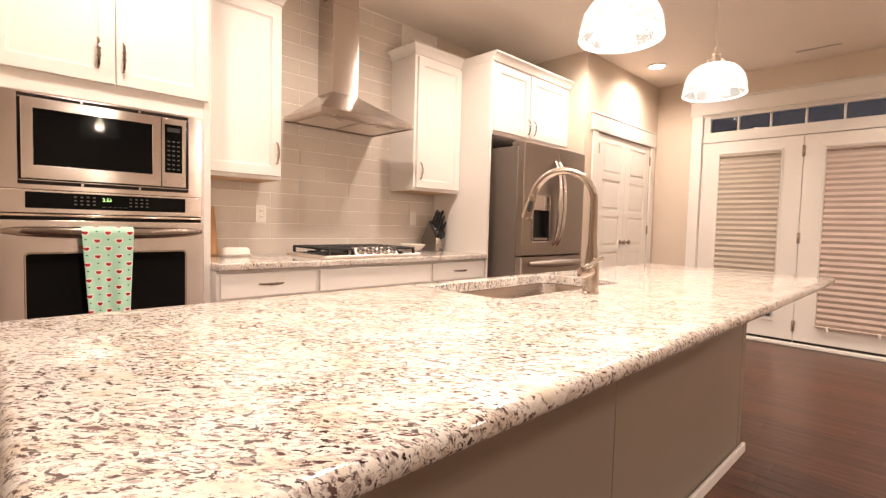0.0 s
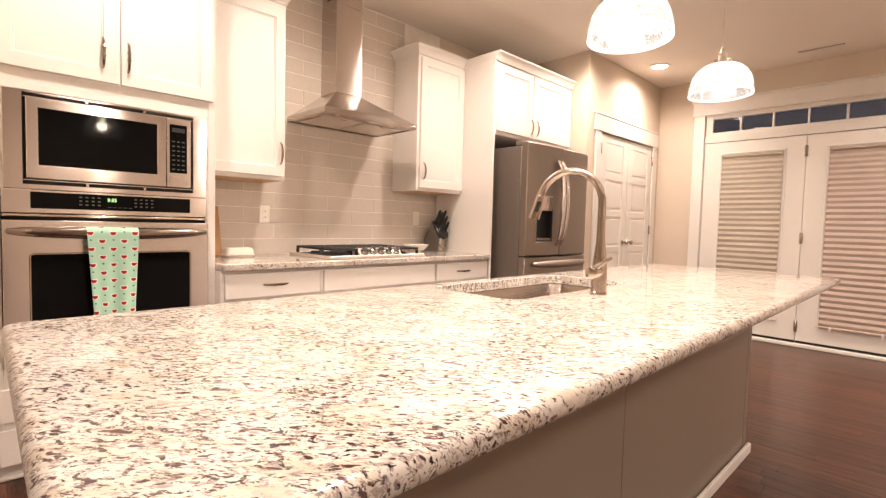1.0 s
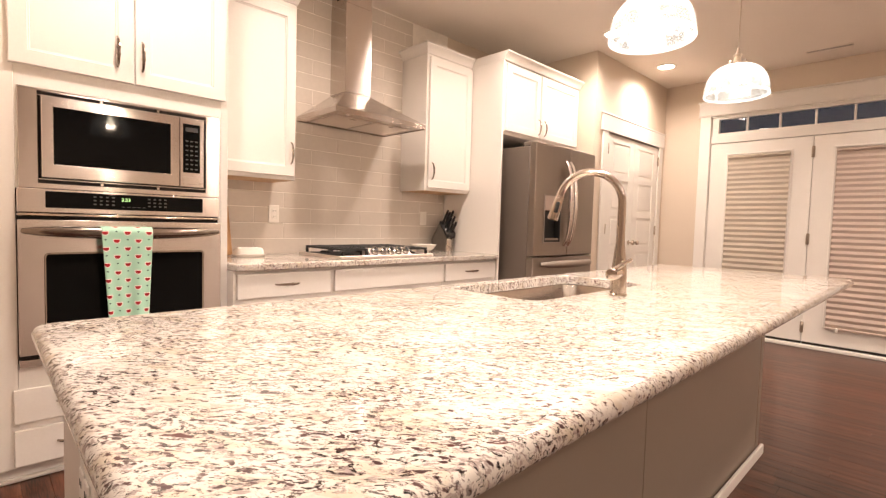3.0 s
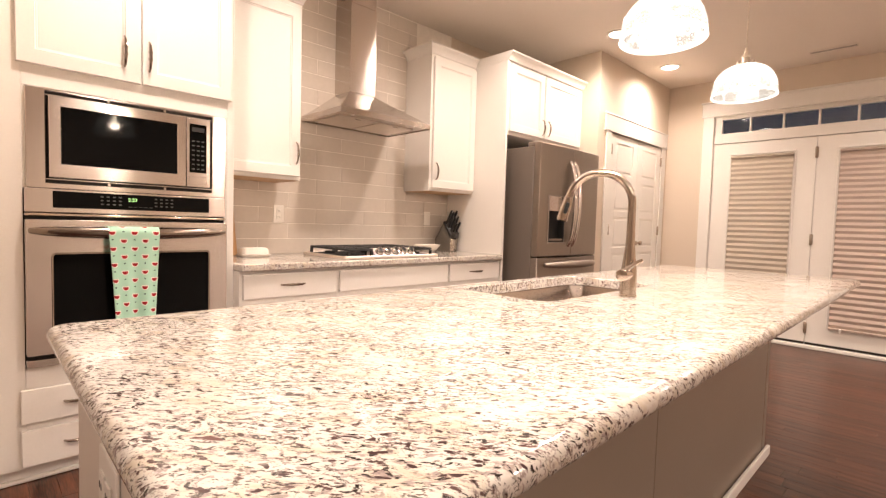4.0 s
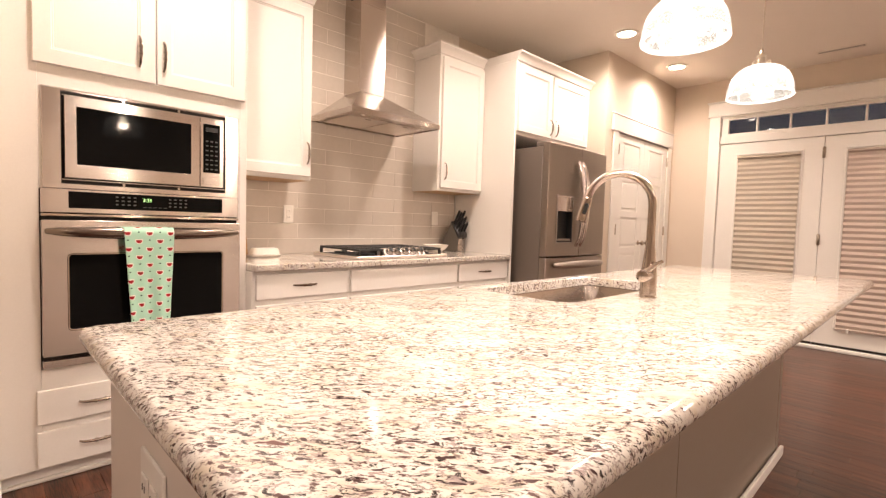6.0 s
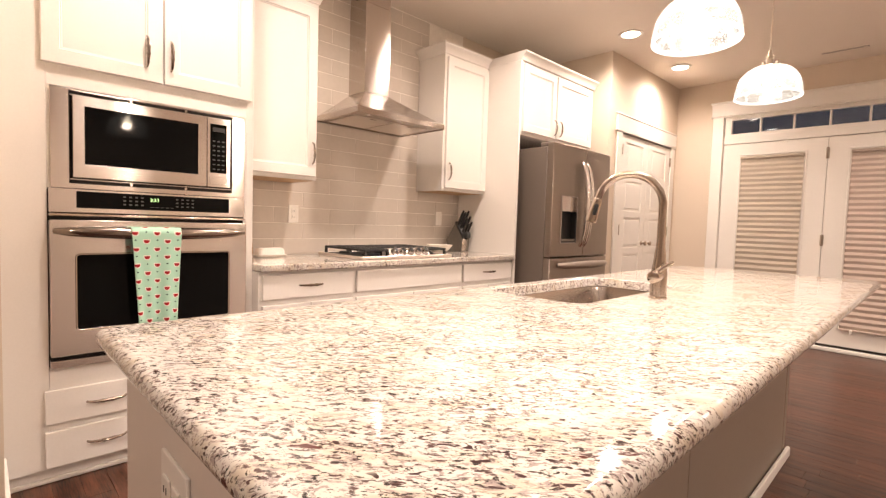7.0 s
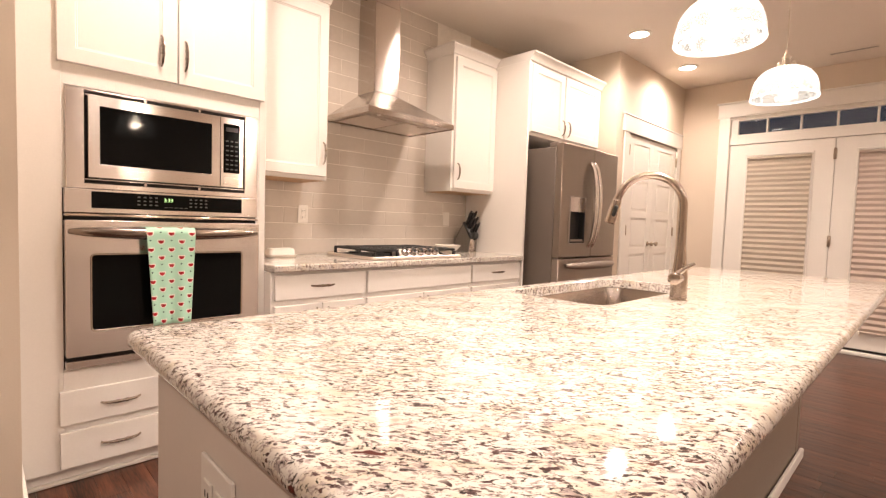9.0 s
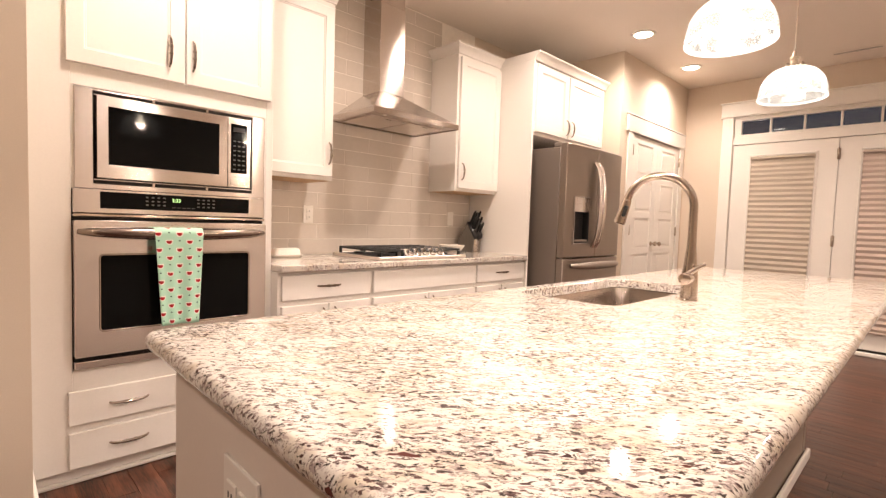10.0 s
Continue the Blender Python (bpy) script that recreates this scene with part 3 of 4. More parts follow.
v = thing("ceiling_vent", (5.52, 1.02, CEIL), "slim slotted ceiling air vent, painted", "air vent")
part("frame", frame_ring((5.490, 5.550, 0.85, 1.19), (5.498, 5.542, 0.858, 1.182), 0.0, 0.0065), CEILM, v)
v.children[0].data.transform(Matrix(((1, 0, 0, 0), (0, 0, 1, 0), (0, 1, 0, CEIL - 0.0075), (0, 0, 0, 1))))
part("backing", B(5.4985, 5.5415, 0.8585, 1.1815, CEIL - 0.003, CEIL - 0.001), SHADOWGAP, v)
part("slat", B(5.518, 5.522, 0.859, 1.181, CEIL - 0.007, CEIL - 0.004), CEILM, v)

# ---- island ----
IX0, IX1, IY0, IY1, TOP = 0.183, 3.345, 0.543, 1.525, 0.884
SX0, SX1, SY0, SY1 = 1.305, 2.085, 1.088, 1.452
BX0, BX1, BY0, BY1 = 0.228, 2.915, 0.828, 1.490


def bull_top(name, x0, x1, y0, y1, top, th, hole, label, corner):
    """A polished slab with a full bullnose edge, and a sink opening where hole is given."""
    bm = bmesh.new()
    R, n = th / 2, 10
    loops = []
    for k in range(n + 1):
        a = radians(90 - 180 * k / n)
        i = R * (1 - math.cos(a))
        loops.append([(px, py, top - R + R * math.sin(a)) for px, py in rounded(x0 + i, x1 - i, y0 + i, y1 - i, corner - i)])
    made = rings(bm, loops)
    tops, bots = [made[0]], [made[-1]]
    if hole:
        hl = [[(px, py, z) for px, py in rounded(hole[0] - o, hole[1] + o, hole[2] - o, hole[3] + o, 0.06)] for o, z in ((0.004, top), (0.001, top - 0.0015), (0.0, top - 0.004), (0.0, top - th))]
        hm = rings(bm, hl)
        tops.append(hm[0])
        bots.append(hm[-1])
    for loop_set in (tops, bots):
        edges = []
        for lp in loop_set:
            for i in range(len(lp)):
                edges.append(bm.edges.get((lp[i], lp[(i + 1) % len(lp)])))
        bmesh.ops.triangle_fill(bm, use_beauty=True, use_dissolve=False, edges=edges)
    return tagged(new(name, mesh_of(name, bm, GRANITE)), label, "countertop")


bull_top("island_countertop", IX0, IX1, IY0, IY1, TOP, 0.037, (SX0, SX1, SY0, SY1), "polished cream speckled granite countertop on the island", 0.035)

isl = thing("kitchen_island", ((BX0 + BX1) / 2, (BY0 + BY1) / 2, 0), "painted kitchen island base under a granite top", "kitchen island")
U = TOP - 0.0375
bm = bmesh.new()
box(bm, BX0 + 0.02, SX0 - 0.03, BY0 + 0.012, BY1 - 0.012, 0.09, U)
box(bm, SX1 + 0.03, BX1 - 0.02, BY0 + 0.012, BY1 - 0.012, 0.09, U)
box(bm, SX0 - 0.03, SX1 + 0.03, BY0 + 0.012, BY1 - 0.012, 0.09, 0.58)
box(bm, SX0 - 0.03, SX1 + 0.03, BY0 + 0.012, BY0 + 0.03, 0.58, U)
box(bm, SX0 - 0.03, SX1 + 0.03, BY1 - 0.03, BY1 - 0.012, 0.58, U)
part("body", bm, PANEL, isl)
part("back_panel", B(BX0 + 0.02, BX1 - 0.06, BY0 + 0.002, BY0 + 0.0115, 0.0, U), PANEL, isl, "taupe painted flat back panel")
part("batten", B(1.527, 1.539, BY0 + 0.0008, BY0 + 0.0018, 0.0505, U - 0.001), PANEL, isl)
part("corner_post", B(BX1 - 0.0595, BX1, BY0 + 0.0005, BY0 + 0.05, 0.0, U, bev=0.003), PANEL, isl)
part("end_panel", B(BX1 - 0.019, BX1 - 0.001, BY0 + 0.0505, BY1, 0.0, U, bev=0.002), ENDPAN, isl)
part("end_panel", B(BX0, BX0 + 0.019, BY0, 1.455, 0.0, U, bev=0.002), ENDPAN, isl, "cream painted end panel")
part("shoe_moulding", B(BX0 - 0.012, BX1 + 0.014, BY0 - 0.022, BY0 - 0.0045, 0.0, 0.05, bev=0.006, seg=2), TRIM, isl, "white painted shoe moulding")
part("shoe_moulding", B(BX0 - 0.014, BX0 - 0.001, BY0 - 0.004, 1.455, 0.0, 0.05, bev=0.006, seg=2), TRIM, isl, "white painted shoe moulding")
for k in range(5):
    a = BX0 + 0.025 + k * 0.53
    c = part("door", B(a, a + 0.52, BY1 - 0.011, BY1 + 0.006, 0.11, U - 0.02, bev=0.003), ENDPAN, isl)

# wall plate on the island end
o = thing("outlet_plate", (BX0, 1.12, 0.62), "white two-gang outlet plate on the island end", "outlet")
part("plate", B(BX0 - 0.007, BX0 - 0.0005, 1.058, 1.182, 0.620, 0.750, bev=0.003, seg=2), PLATE, o)
for y in (1.097, 1.143):
    part("receptacle", B(BX0 - 0.011, BX0 - 0.007, y - 0.017, y + 0.017, 0.650, 0.720, bev=0.002), PLATE, o)
    for z in (0.670, 0.700):
        for s in (-0.006, 0.006):
            part("slot", B(BX0 - 0.0118, BX0 - 0.0105, y + s - 0.0012, y + s + 0.0012, z - 0.005, z + 0.005), BLACK, o)

# sink
s = thing("sink", ((SX0 + SX1) / 2, (SY0 + SY1) / 2, 0.65), "undermount brushed stainless steel sink, empty", "sink")
bm = bmesh.new()
zf = U - 0.001
prof = [(-0.026, zf - 0.002), (-0.026, zf), (-0.007, zf), (-0.005, zf - 0.004), (0.004, zf - 0.10), (0.016, zf - 0.165), (0.035, zf - 0.185), (0.06, zf - 0.19), (0.14, zf - 0.196)]
loops = [[(px, py, z) for px, py in rounded(SX0 + i, SX1 - i, SY0 + i, SY1 - i, max(0.012, 0.062 - i * 0.3))] for i, z in prof]
loops += [[(px, py, z - 0.002) for px, py, z in lp] for lp in reversed(loops[2:])]
rings(bm, loops[:len(prof)], True, False, True)
part("basin", bm, SINKSTEEL, s, fix=False)
bm = bmesh.new()
lathe(bm, [(0.045, zf - 0.1955), (0.045, zf - 0.193), (0.030, zf - 0.193), (0.026, zf - 0.1945), (0.002, zf - 0.1945)], 1.70, 1.26, 24)
part("drain", bm, NICKEL, s)

# faucet
FX, FY = 1.664, 1.002
f = thing("faucet", (FX, FY, TOP), "brushed nickel gooseneck pull-down faucet on the island", "faucet")
bm = bmesh.new()
lathe(bm, [(0.0285, TOP), (0.0285, TOP + 0.004), (0.0265, TOP + 0.007), (0.0258, TOP + 0.060), (0.0245, TOP + 0.092), (0.0200, TOP + 0.125), (0.0165, TOP + 0.165)], FX, FY, 28)
part("base", bm, NICKEL, f)
dx, dy = -0.345, 0.938
R = 0.1058
zc = 1.314 - R - 0.0142
pts = [(FX, FY, TOP + 0.13), (FX, FY, TOP + 0.20), (FX, FY, zc - 0.03)]
for k in range(0, 25):
    a = radians(180 - 7.0 * k)
    q = R + R * math.cos(a)
    pts.append((FX + dx * q, FY + dy * q, zc + R * math.sin(a)))
rad = [0.0165, 0.0142, 0.0132] + [0.0132] * 25
part("spout", tube(bmesh.new(), pts, rad, 18), NICKEL, f)
e = Vector(pts[-1])
d = (Vector(pts[-1]) - Vector(pts[-2])).normalized()
bm = bmesh.new()
tube(bm, [e - d * 0.002, e + d * 0.002, e + d * 0.006, e + d * 0.05, e + d * 0.082, e + d * 0.086], [0.0140, 0.0152, 0.0157, 0.0180, 0.0195, 0.0165], 18)
h = part("spray_head", bm, NICKEL, f)
side = Vector((-dy, dx, 0))
c = e + d * 0.045 + Vector((-0.62, -0.62, 0.25)).normalized() * 0.0165
part("button", tube(bmesh.new(), [c - d * 0.02, c - d * 0.017, c + d * 0.017, c + d * 0.02], [0.004, 0.0075, 0.0075, 0.004], 10), BLACK, h, "black spray button")
bm = bmesh.new()
hd = Vector((-0.98, -0.12, 0)).normalized()
c = Vector((FX, FY, TOP + 0.075))
tube(bm, [c + hd * 0.01, c + hd * 0.068, c + hd * 0.072, c + hd * 0.074], [0.0200, 0.0205, 0.0195, 0.016], 20)
k = part("valve", bm, NICKEL, f)
q = c + hd * 0.052
lv = [q + Vector((0, 0, 0.012)), q + Vector((0.014, -0.014, 0.026)), q + Vector((0.027, -0.028, 0.040)), q + Vector((0.040, -0.042, 0.050))]
part("lever", tube(bmesh.new(), lv, [0.0095, 0.0080, 0.0068, 0.0058], 12), NICKEL, k)


# ---- oven tower ----
TX0, TX1, TY = 0.0735, 1.035, 2.81
tw = thing("oven_cabinet", ((TX0 + TX1) / 2, 3.08, 0), "tall white cabinet holding a microwave and wall oven", "cabinet")
part("side_panel", B(TX0, 0.219, TY, YN - 0.002, 0.062, 2.40, bev=0.002), WHITE, tw)
part("side_panel", B(1.0, TX1, TY, YN - 0.002, 0.062, 2.40, bev=0.002), WHITE, tw)
part("upper_box", B(0.2195, 0.9995, TY + 0.001, YN - 0.002, 1.608, 2.399), WHITE, tw)
part("lower_box", B(0.2195, 0.9995, TY + 0.001, YN - 0.002, 0.063, 0.474), WHITE, tw)
part("back_panel", B(0.2195, 0.9995, TY + 0.32, YN - 0.002, 0.4745, 1.6075), WHITE, tw)
part("toe_kick", B(TX0, TX1, TY + 0.030, TY + 0.05, 0.0, 0.061), WHITE, tw)
part("shoe_moulding", B(TX0, TX1, TY + 0.012, TY + 0.0295, 0.0, 0.018, bev=0.004), TRIM, tw)
shaker(tw, 0.204, 0.622, 1.690, 2.375, TY - 0.0205, 0.560, 1.815)
shaker(tw, 0.628, 1.018, 1.690, 2.375, TY - 0.0205, 0.654, 1.815)
for a, c in ((0.203, 0.613), (0.621, 1.018)):
    shaker(tw, a, c, 0.252, 0.390, TY - 0.0205, (a + c) / 2, 0.322, False, name="drawer_front", flat=True)
    shaker(tw, a, c, 0.074, 0.222, TY - 0.0205, (a + c) / 2, 0.152, False, name="drawer_front", flat=True)
crown(tw, TX0, TX1, TY, YN - 0.002, 2.4005, 2.478, False, True)

# microwave with trim kit
mw = thing("microwave", (0.607, 2.80, 1.205), "built-in stainless microwave with a black window", "microwave")
y = TY - 0.012
bm = bmesh.new()
MX0, MX1, MZ0, MZ1 = 0.229, 0.989, 1.206, 1.602
ix0, ix1, iz0, iz1 = 0.290, 0.926, 1.240, 1.583
bm = frame_ring((MX0, MX1, MZ0, MZ1), (ix0, ix1, iz0 - 0.012, iz1 + 0.012), y, TY + 0.02)
for z in (iz1 + 0.0005, iz0 - 0.0115):
    for x in (0.502, 0.718):
        box(bm, x - 0.005, x + 0.005, y + 0.001, TY + 0.02, z, z + 0.011)
for z in (iz1 - 0.0052, iz0 + 0.0018):
    box(bm, ix0 + 0.0005, ix1 - 0.0005, y + 0.0005, y + 0.010, z, z + 0.0034)
part("trim_kit", bm, STEEL, mw)
part("filler", B(0.2195, 0.2287, TY + 0.0015, TY + 0.30, 1.206, 1.6075), WHITE, tw)
part("filler", B(0.9893, 0.9995, TY + 0.0015, TY + 0.30, 0.4745, 1.6075), WHITE, tw)
part("recess", B(ix0, ix1, y + 0.016, TY + 0.28, iz0 - 0.012, iz1 + 0.012), SHADOWGAP, mw)
bm = bmesh.new()
fx0, fx1, fz0, fz1 = 0.299, 0.910, 1.250, 1.574
gx0, gx1, gz0, gz1 = 0.338, 0.765, 1.305, 1.535
px0 = 0.802
bm = frame_ring((fx0, px0, fz0, fz1), (gx0, gx1, gz0, gz1), y - 0.022, y + 0.014)
part("door", bm, STEEL, mw)
part("window", B(gx0 - 0.002, gx1 + 0.002, y - 0.0195, y + 0.01, gz0 - 0.002, gz1 + 0.002), BLACKGLASS, mw, "black glass microwave window")
p = part("control_column", B(px0 + 0.002, fx1, y - 0.021, y + 0.014, fz0, fz1, bev=0.002), STEEL, mw)
part("keypad", B(0.817, 0.892, y - 0.0235, y - 0.0205, 1.318, 1.548, bev=0.001), BLACKGLASS, p, "black keypad")
part("open_button", B(0.816, 0.893, y - 0.0245, y - 0.0205, 1.262, 1.300, bev=0.003), STEEL, p)
for r in range(7):
    for k in range(3):
        part("key", B(0.827 + k * 0.021, 0.839 + k * 0.021, y - 0.0242, y - 0.0232, 1.332 + r * 0.022, 1.338 + r * 0.022), SCREEN, p)
part("display", B(0.827, 0.882, y - 0.0242, y - 0.0232, 1.512, 1.532), BLACK, p)

# wall oven
ov = thing("wall_oven", (0.607, 2.80, 0.478), "built-in stainless wall oven with black glass door", "oven")
part("chassis", B(0.222, 0.995, y + 0.02, TY + 0.29, 0.478, 1.204), SHADOWGAP, ov)
part("control_panel", B(0.222, 0.989, y - 0.004, y + 0.019, 1.108, 1.205, bev=0.003), STEEL, ov)
cp = part("control_glass", B(0.310, 0.910, y - 0.008, y - 0.003, 1.128, 1.196, bev=0.002), BLACKGLASS, ov, "black glass control strip")
part("vent_rail", B(0.222, 0.989, y - 0.012, y + 0.019, 1.093, 1.105, bev=0.004), NICKEL, ov)
for gx in (0.470, 0.492, 0.514, 0.536, 0.674, 0.696, 0.718, 0.740):
    for gz in (1.146, 1.162, 1.178):
        part("key", B(gx, gx + 0.010, y - 0.0088, y - 0.0078, gz, gz + 0.006), SCREEN, cp)
for k in range(5):
    part("legend", B(0.572 + k * 0.020, 0.585 + k * 0.020, y - 0.0088, y - 0.0078, 1.140, 1.143), SCREEN, cp)


def digits(text, x, z, size, yy, parent):
    cu = bpy.data.curves.new("clock_digits", "FONT")
    cu.body, cu.size, cu.extrude = text, size, 0.0004
    tmp = new("digits_source", cu)
    me = bpy.data.meshes.new_from_object(tmp)
    bpy.data.objects.remove(tmp)
    me.materials.clear()
    me.materials.append(CLOCK)
    me.transform(Matrix.Translation((x, yy, z)) @ Matrix.Rotation(radians(90), 4, "X"))
    ob = new("clock_digits", me)
    ob.parent = parent
    tagged(ob, "glowing green clock digits")


digits("3:33", 0.570, 1.166, 0.021, y - 0.0092, cp)
bm = bmesh.new()
dz0, dz1, wz0, wz1, wx0, wx1 = 0.530, 1.079, 0.628, 0.943, 0.303, 0.907
bm = round_ring((0.222, 0.988, dz0, dz1), (wx0, wx1, wz0, wz1), y - 0.028, y + 0.018, 0.006, 0.016)
od = part("door", bm, STEEL, ov)
part("window", B(wx0 - 0.002, wx1 + 0.002, y - 0.0265, y + 0.01, wz0 - 0.002, wz1 + 0.002), BLACKGLASS, od, "black oven door glass")
part("window_bead", round_ring((wx0 + 0.0003, wx1 - 0.0003, wz0 + 0.0003, wz1 - 0.0003), (wx0 + 0.005, wx1 - 0.005, wz0 + 0.005, wz1 - 0.005), y - 0.0285, y - 0.0255, 0.0157, 0.012, 0.001), NICKEL, od)
HZ = 1.034
bm = bmesh.new()
pts = [(0.236 + 0.738 * k / 16, y - 0.030 - 0.044 * min(1, 1.0 * math.sin(math.pi * k / 16) ** 0.5 if 0 < k < 16 else 0), HZ - 0.006 * math.sin(math.pi * k / 16)) for k in range(17)]
tube(bm, pts, [0.010 + 0.0165 * max(0.0, math.sin(math.pi * k / 16)) ** 0.5 for k in range(17)], 16)
part("handle", bm, BARSTEEL, od, "bowed stainless oven handle")
part("sill", B(0.222, 0.989, y - 0.014, y + 0.019, 0.479, 0.510, bev=0.003), STEEL, ov)

# towel over the oven handle
bm = bmesh.new()
nx, loops = 26, []
path = []
hy, hz = y - 0.074, HZ - 0.006
for k in range(8):
    path.append((hy + 0.0265, hz - 0.20 + 0.20 * k / 8))
for k in range(9):
    a = radians(180 * k / 8)
    path.append((hy + 0.0265 * math.cos(a), hz + 0.0265 * math.sin(a)))
for k in range(1, 23):
    path.append((hy - 0.0265, hz - 0.388 * k / 22))
lens = [0.0]
for a, c in zip(path, path[1:]):
    lens.append(lens[-1] + math.hypot(c[0] - a[0], c[1] - a[1]))
uv = bm.loops.layers.uv.new("UVMap")
grid = []
for j, (py, pz) in enumerate(path):
    row = []
    drop = max(0.0, hz - pz) / 0.388 if j > 12 else 0.0
    for i in range(nx + 1):
        s = i / nx
        xx = 0.484 + 0.188 * s + drop * (0.022 - 0.040 * s) + (0.032 * (1 - s) if j < 8 else 0.0)
        fold = 0.006 * drop * math.sin(s * 9.0 + 0.6) + 0.004 * drop * math.sin(s * 17 + 2)
        row.append(bm.verts.new((xx, py - fold - (0.004 * drop if j > 12 else 0), pz)))
    grid.append(row)
for j in range(len(grid) - 1):
    for i in range(nx):
        fc = bm.faces.new((grid[j][i], grid[j][i + 1], grid[j + 1][i + 1], grid[j + 1][i]))
        for lp, (ii, jj) in zip(fc.loops, ((i, j), (i + 1, j), (i + 1, j + 1), (i, j + 1))):
            lp[uv].uv = (0.192 * ii / nx + 0.01, 1.0 - lens[jj])
towel = new("dish_towel", mesh_of("dish_towel", bm, TOWEL))
so = towel.modifiers.new("cloth", "SOLIDIFY")
so.thickness, so.offset = 0.003, 0
tagged(towel, "mint dish towel with red watermelon slices on the oven handle", "dish towel")


# ---- wall cabinets ----
def wall_cabinet(x0, x1, yf, z0, z1, doors, label, crown_left, crown_right, group="white wall cabinets"):
    c = thing("wall_cabinet", ((x0 + x1) / 2, (yf + YN) / 2, z0), label, "cabinet", group)
    part("body", B(x0, x1, yf, YN - 0.012, z0, z1, bev=0.002), WHITE, c)
    part("underside", B(x0 + 0.015, x1 - 0.015, yf + 0.018, YN - 0.013, z0 - 0.003, z0 - 0.0005), RAWWOOD, c, "raw wood underside")
    for a, e, hx, hz, dz0, dz1 in doors:
        shaker(c, a, e, dz0, dz1, yf - 0.0205, hx, hz)
    crown(c, x0, x1, yf, YN - 0.012, z1 + 0.0005, 2.478, crown_left, crown_right)
    return c


wall_cabinet(1.0365, 1.526, 3.05, 1.349, 2.405, [(1.042, 1.514, 1.488, 1.51, 1.371, 2.372)], "white shaker wall cabinet with one door beside the oven cabinet", False, True)
wall_cabinet(2.600, 3.098, 3.05, 1.364, 2.405, [(2.622, 3.095, 2.655, 1.515, 1.387, 2.385)], "white shaker wall cabinet with one door beside the refrigerator panel", True, False)

fcab = thing("fridge_cabinet", (3.68, 3.0, 0), "white cabinet and tall panel round the refrigerator", "cabinet")
FYF = 2.72
part("side_panel", B(3.100, 3.122, FYF - 0.012, YN - 0.012, 0, 2.41, bev=0.002), WHITE, fcab)
part("body", B(3.1225, 4.228, FYF, YN - 0.002, 1.836, 2.41, bev=0.002), WHITE, fcab)
part("filler", B(4.2285, 4.2495, FYF, FYF + 0.02, 1.836, 2.41), WHITE, fcab)
shaker(fcab, 3.145, 3.604, 1.866, 2.392, FYF - 0.0205, 3.584, 1.955)
shaker(fcab, 3.622, 4.215, 1.866, 2.392, FYF - 0.0205, 3.668, 1.955)
crown(fcab, 3.100, 4.249, FYF - 0.012, YN - 0.012, 2.4105, 2.478, False, False)

# refrigerator
fr = thing("refrigerator", (3.64, 2.85, 0), "slate grey french-door refrigerator with water dispenser", "refrigerator")
RX0, RX1, RF = 3.213, 4.118, 2.426
part("cabinet_body", B(RX0 + 0.004, RX1 - 0.004, RF + 0.085, 3.30, 0.03, 1.735, bev=0.004), SLATE_SIDE, fr)
part("base_grille", B(RX0 + 0.01, RX1 - 0.01, RF + 0.06, RF + 0.085, 0.0, 0.09), BLACK, fr)


def fridge_front(x0, x1, z0, z1, cut=None):
    """A softly bowed door front; cut leaves the dispenser's opening."""
    bm = bmesh.new()
    xs = sorted({x0, x0 + 0.006, x1 - 0.006, x1, *[x0 + (x1 - x0) * k / 12 for k in range(1, 12)], *((cut[0], cut[1]) if cut else ())})
    zs = sorted({z0, z0 + 0.006, z1 - 0.006, z1, *((cut[2], cut[3]) if cut else ())})
    cx, half = (RX0 + RX1) / 2, (RX1 - RX0) / 2

    def yy(x, z):
        e = 0.006 if x in (x0, x1) or z in (z0, z1) else 0.0
        return RF + 0.020 * ((x - cx) / half) ** 2 + e

    V = {(x, z): bm.verts.new((x, yy(x, z), z)) for x in xs for z in zs}
    W = {(x, z): bm.verts.new((x, RF + 0.078, z)) for x in xs for z in zs}
    for i in range(len(xs) - 1):
        for j in range(len(zs) - 1):
            a, c, p, q = xs[i], xs[i + 1], zs[j], zs[j + 1]
            hole = cut and a >= cut[0] - 1e-6 and c <= cut[1] + 1e-6 and p >= cut[2] - 1e-6 and q <= cut[3] + 1e-6
            if not hole:
                bm.faces.new((V[a, p], V[c, p], V[c, q], V[a, q]))
            bm.faces.new((W[a, q], W[c, q], W[c, p], W[a, p]))
    for i in range(len(xs) - 1):
        a, c = xs[i], xs[i + 1]
        for z in (z0, z1):
            bm.faces.new((V[a, z], V[c, z], W[c, z], W[a, z]))
    for j in range(len(zs) - 1):
        p, q = zs[j], zs[j + 1]
        for x in (x0, x1):
            bm.faces.new((V[x, p], V[x, q], W[x, q], W[x, p]))
    return bm


CUT = (3.330, 3.560, 0.985, 1.355)
d1 = part("door", fridge_front(RX0, 3.664, 0.872, 1.762, CUT), SLATE, fr)
d2 = part("door", fridge_front(3.668, RX1, 0.872, 1.762), SLATE, fr)
d3 = part("freezer_drawer", fridge_front(RX0, RX1, 0.095, 0.862), SLATE, fr)
bm = bmesh.new()
box(bm, CUT[0], CUT[1], RF + 0.055, RF + 0.07, CUT[2], CUT[3])
box(bm, CUT[0], CUT[0] + 0.012, RF + 0.004, RF + 0.055, CUT[2], 1.235)
box(bm, CUT[1] - 0.012, CUT[1], RF + 0.004, RF + 0.055, CUT[2], 1.235)
box(bm, CUT[0] + 0.012, CUT[1] - 0.012, RF + 0.006, RF + 0.055, CUT[2], CUT[2] + 0.015)
part("dispenser_well", bm, BLACK, d1, "black dispenser well")
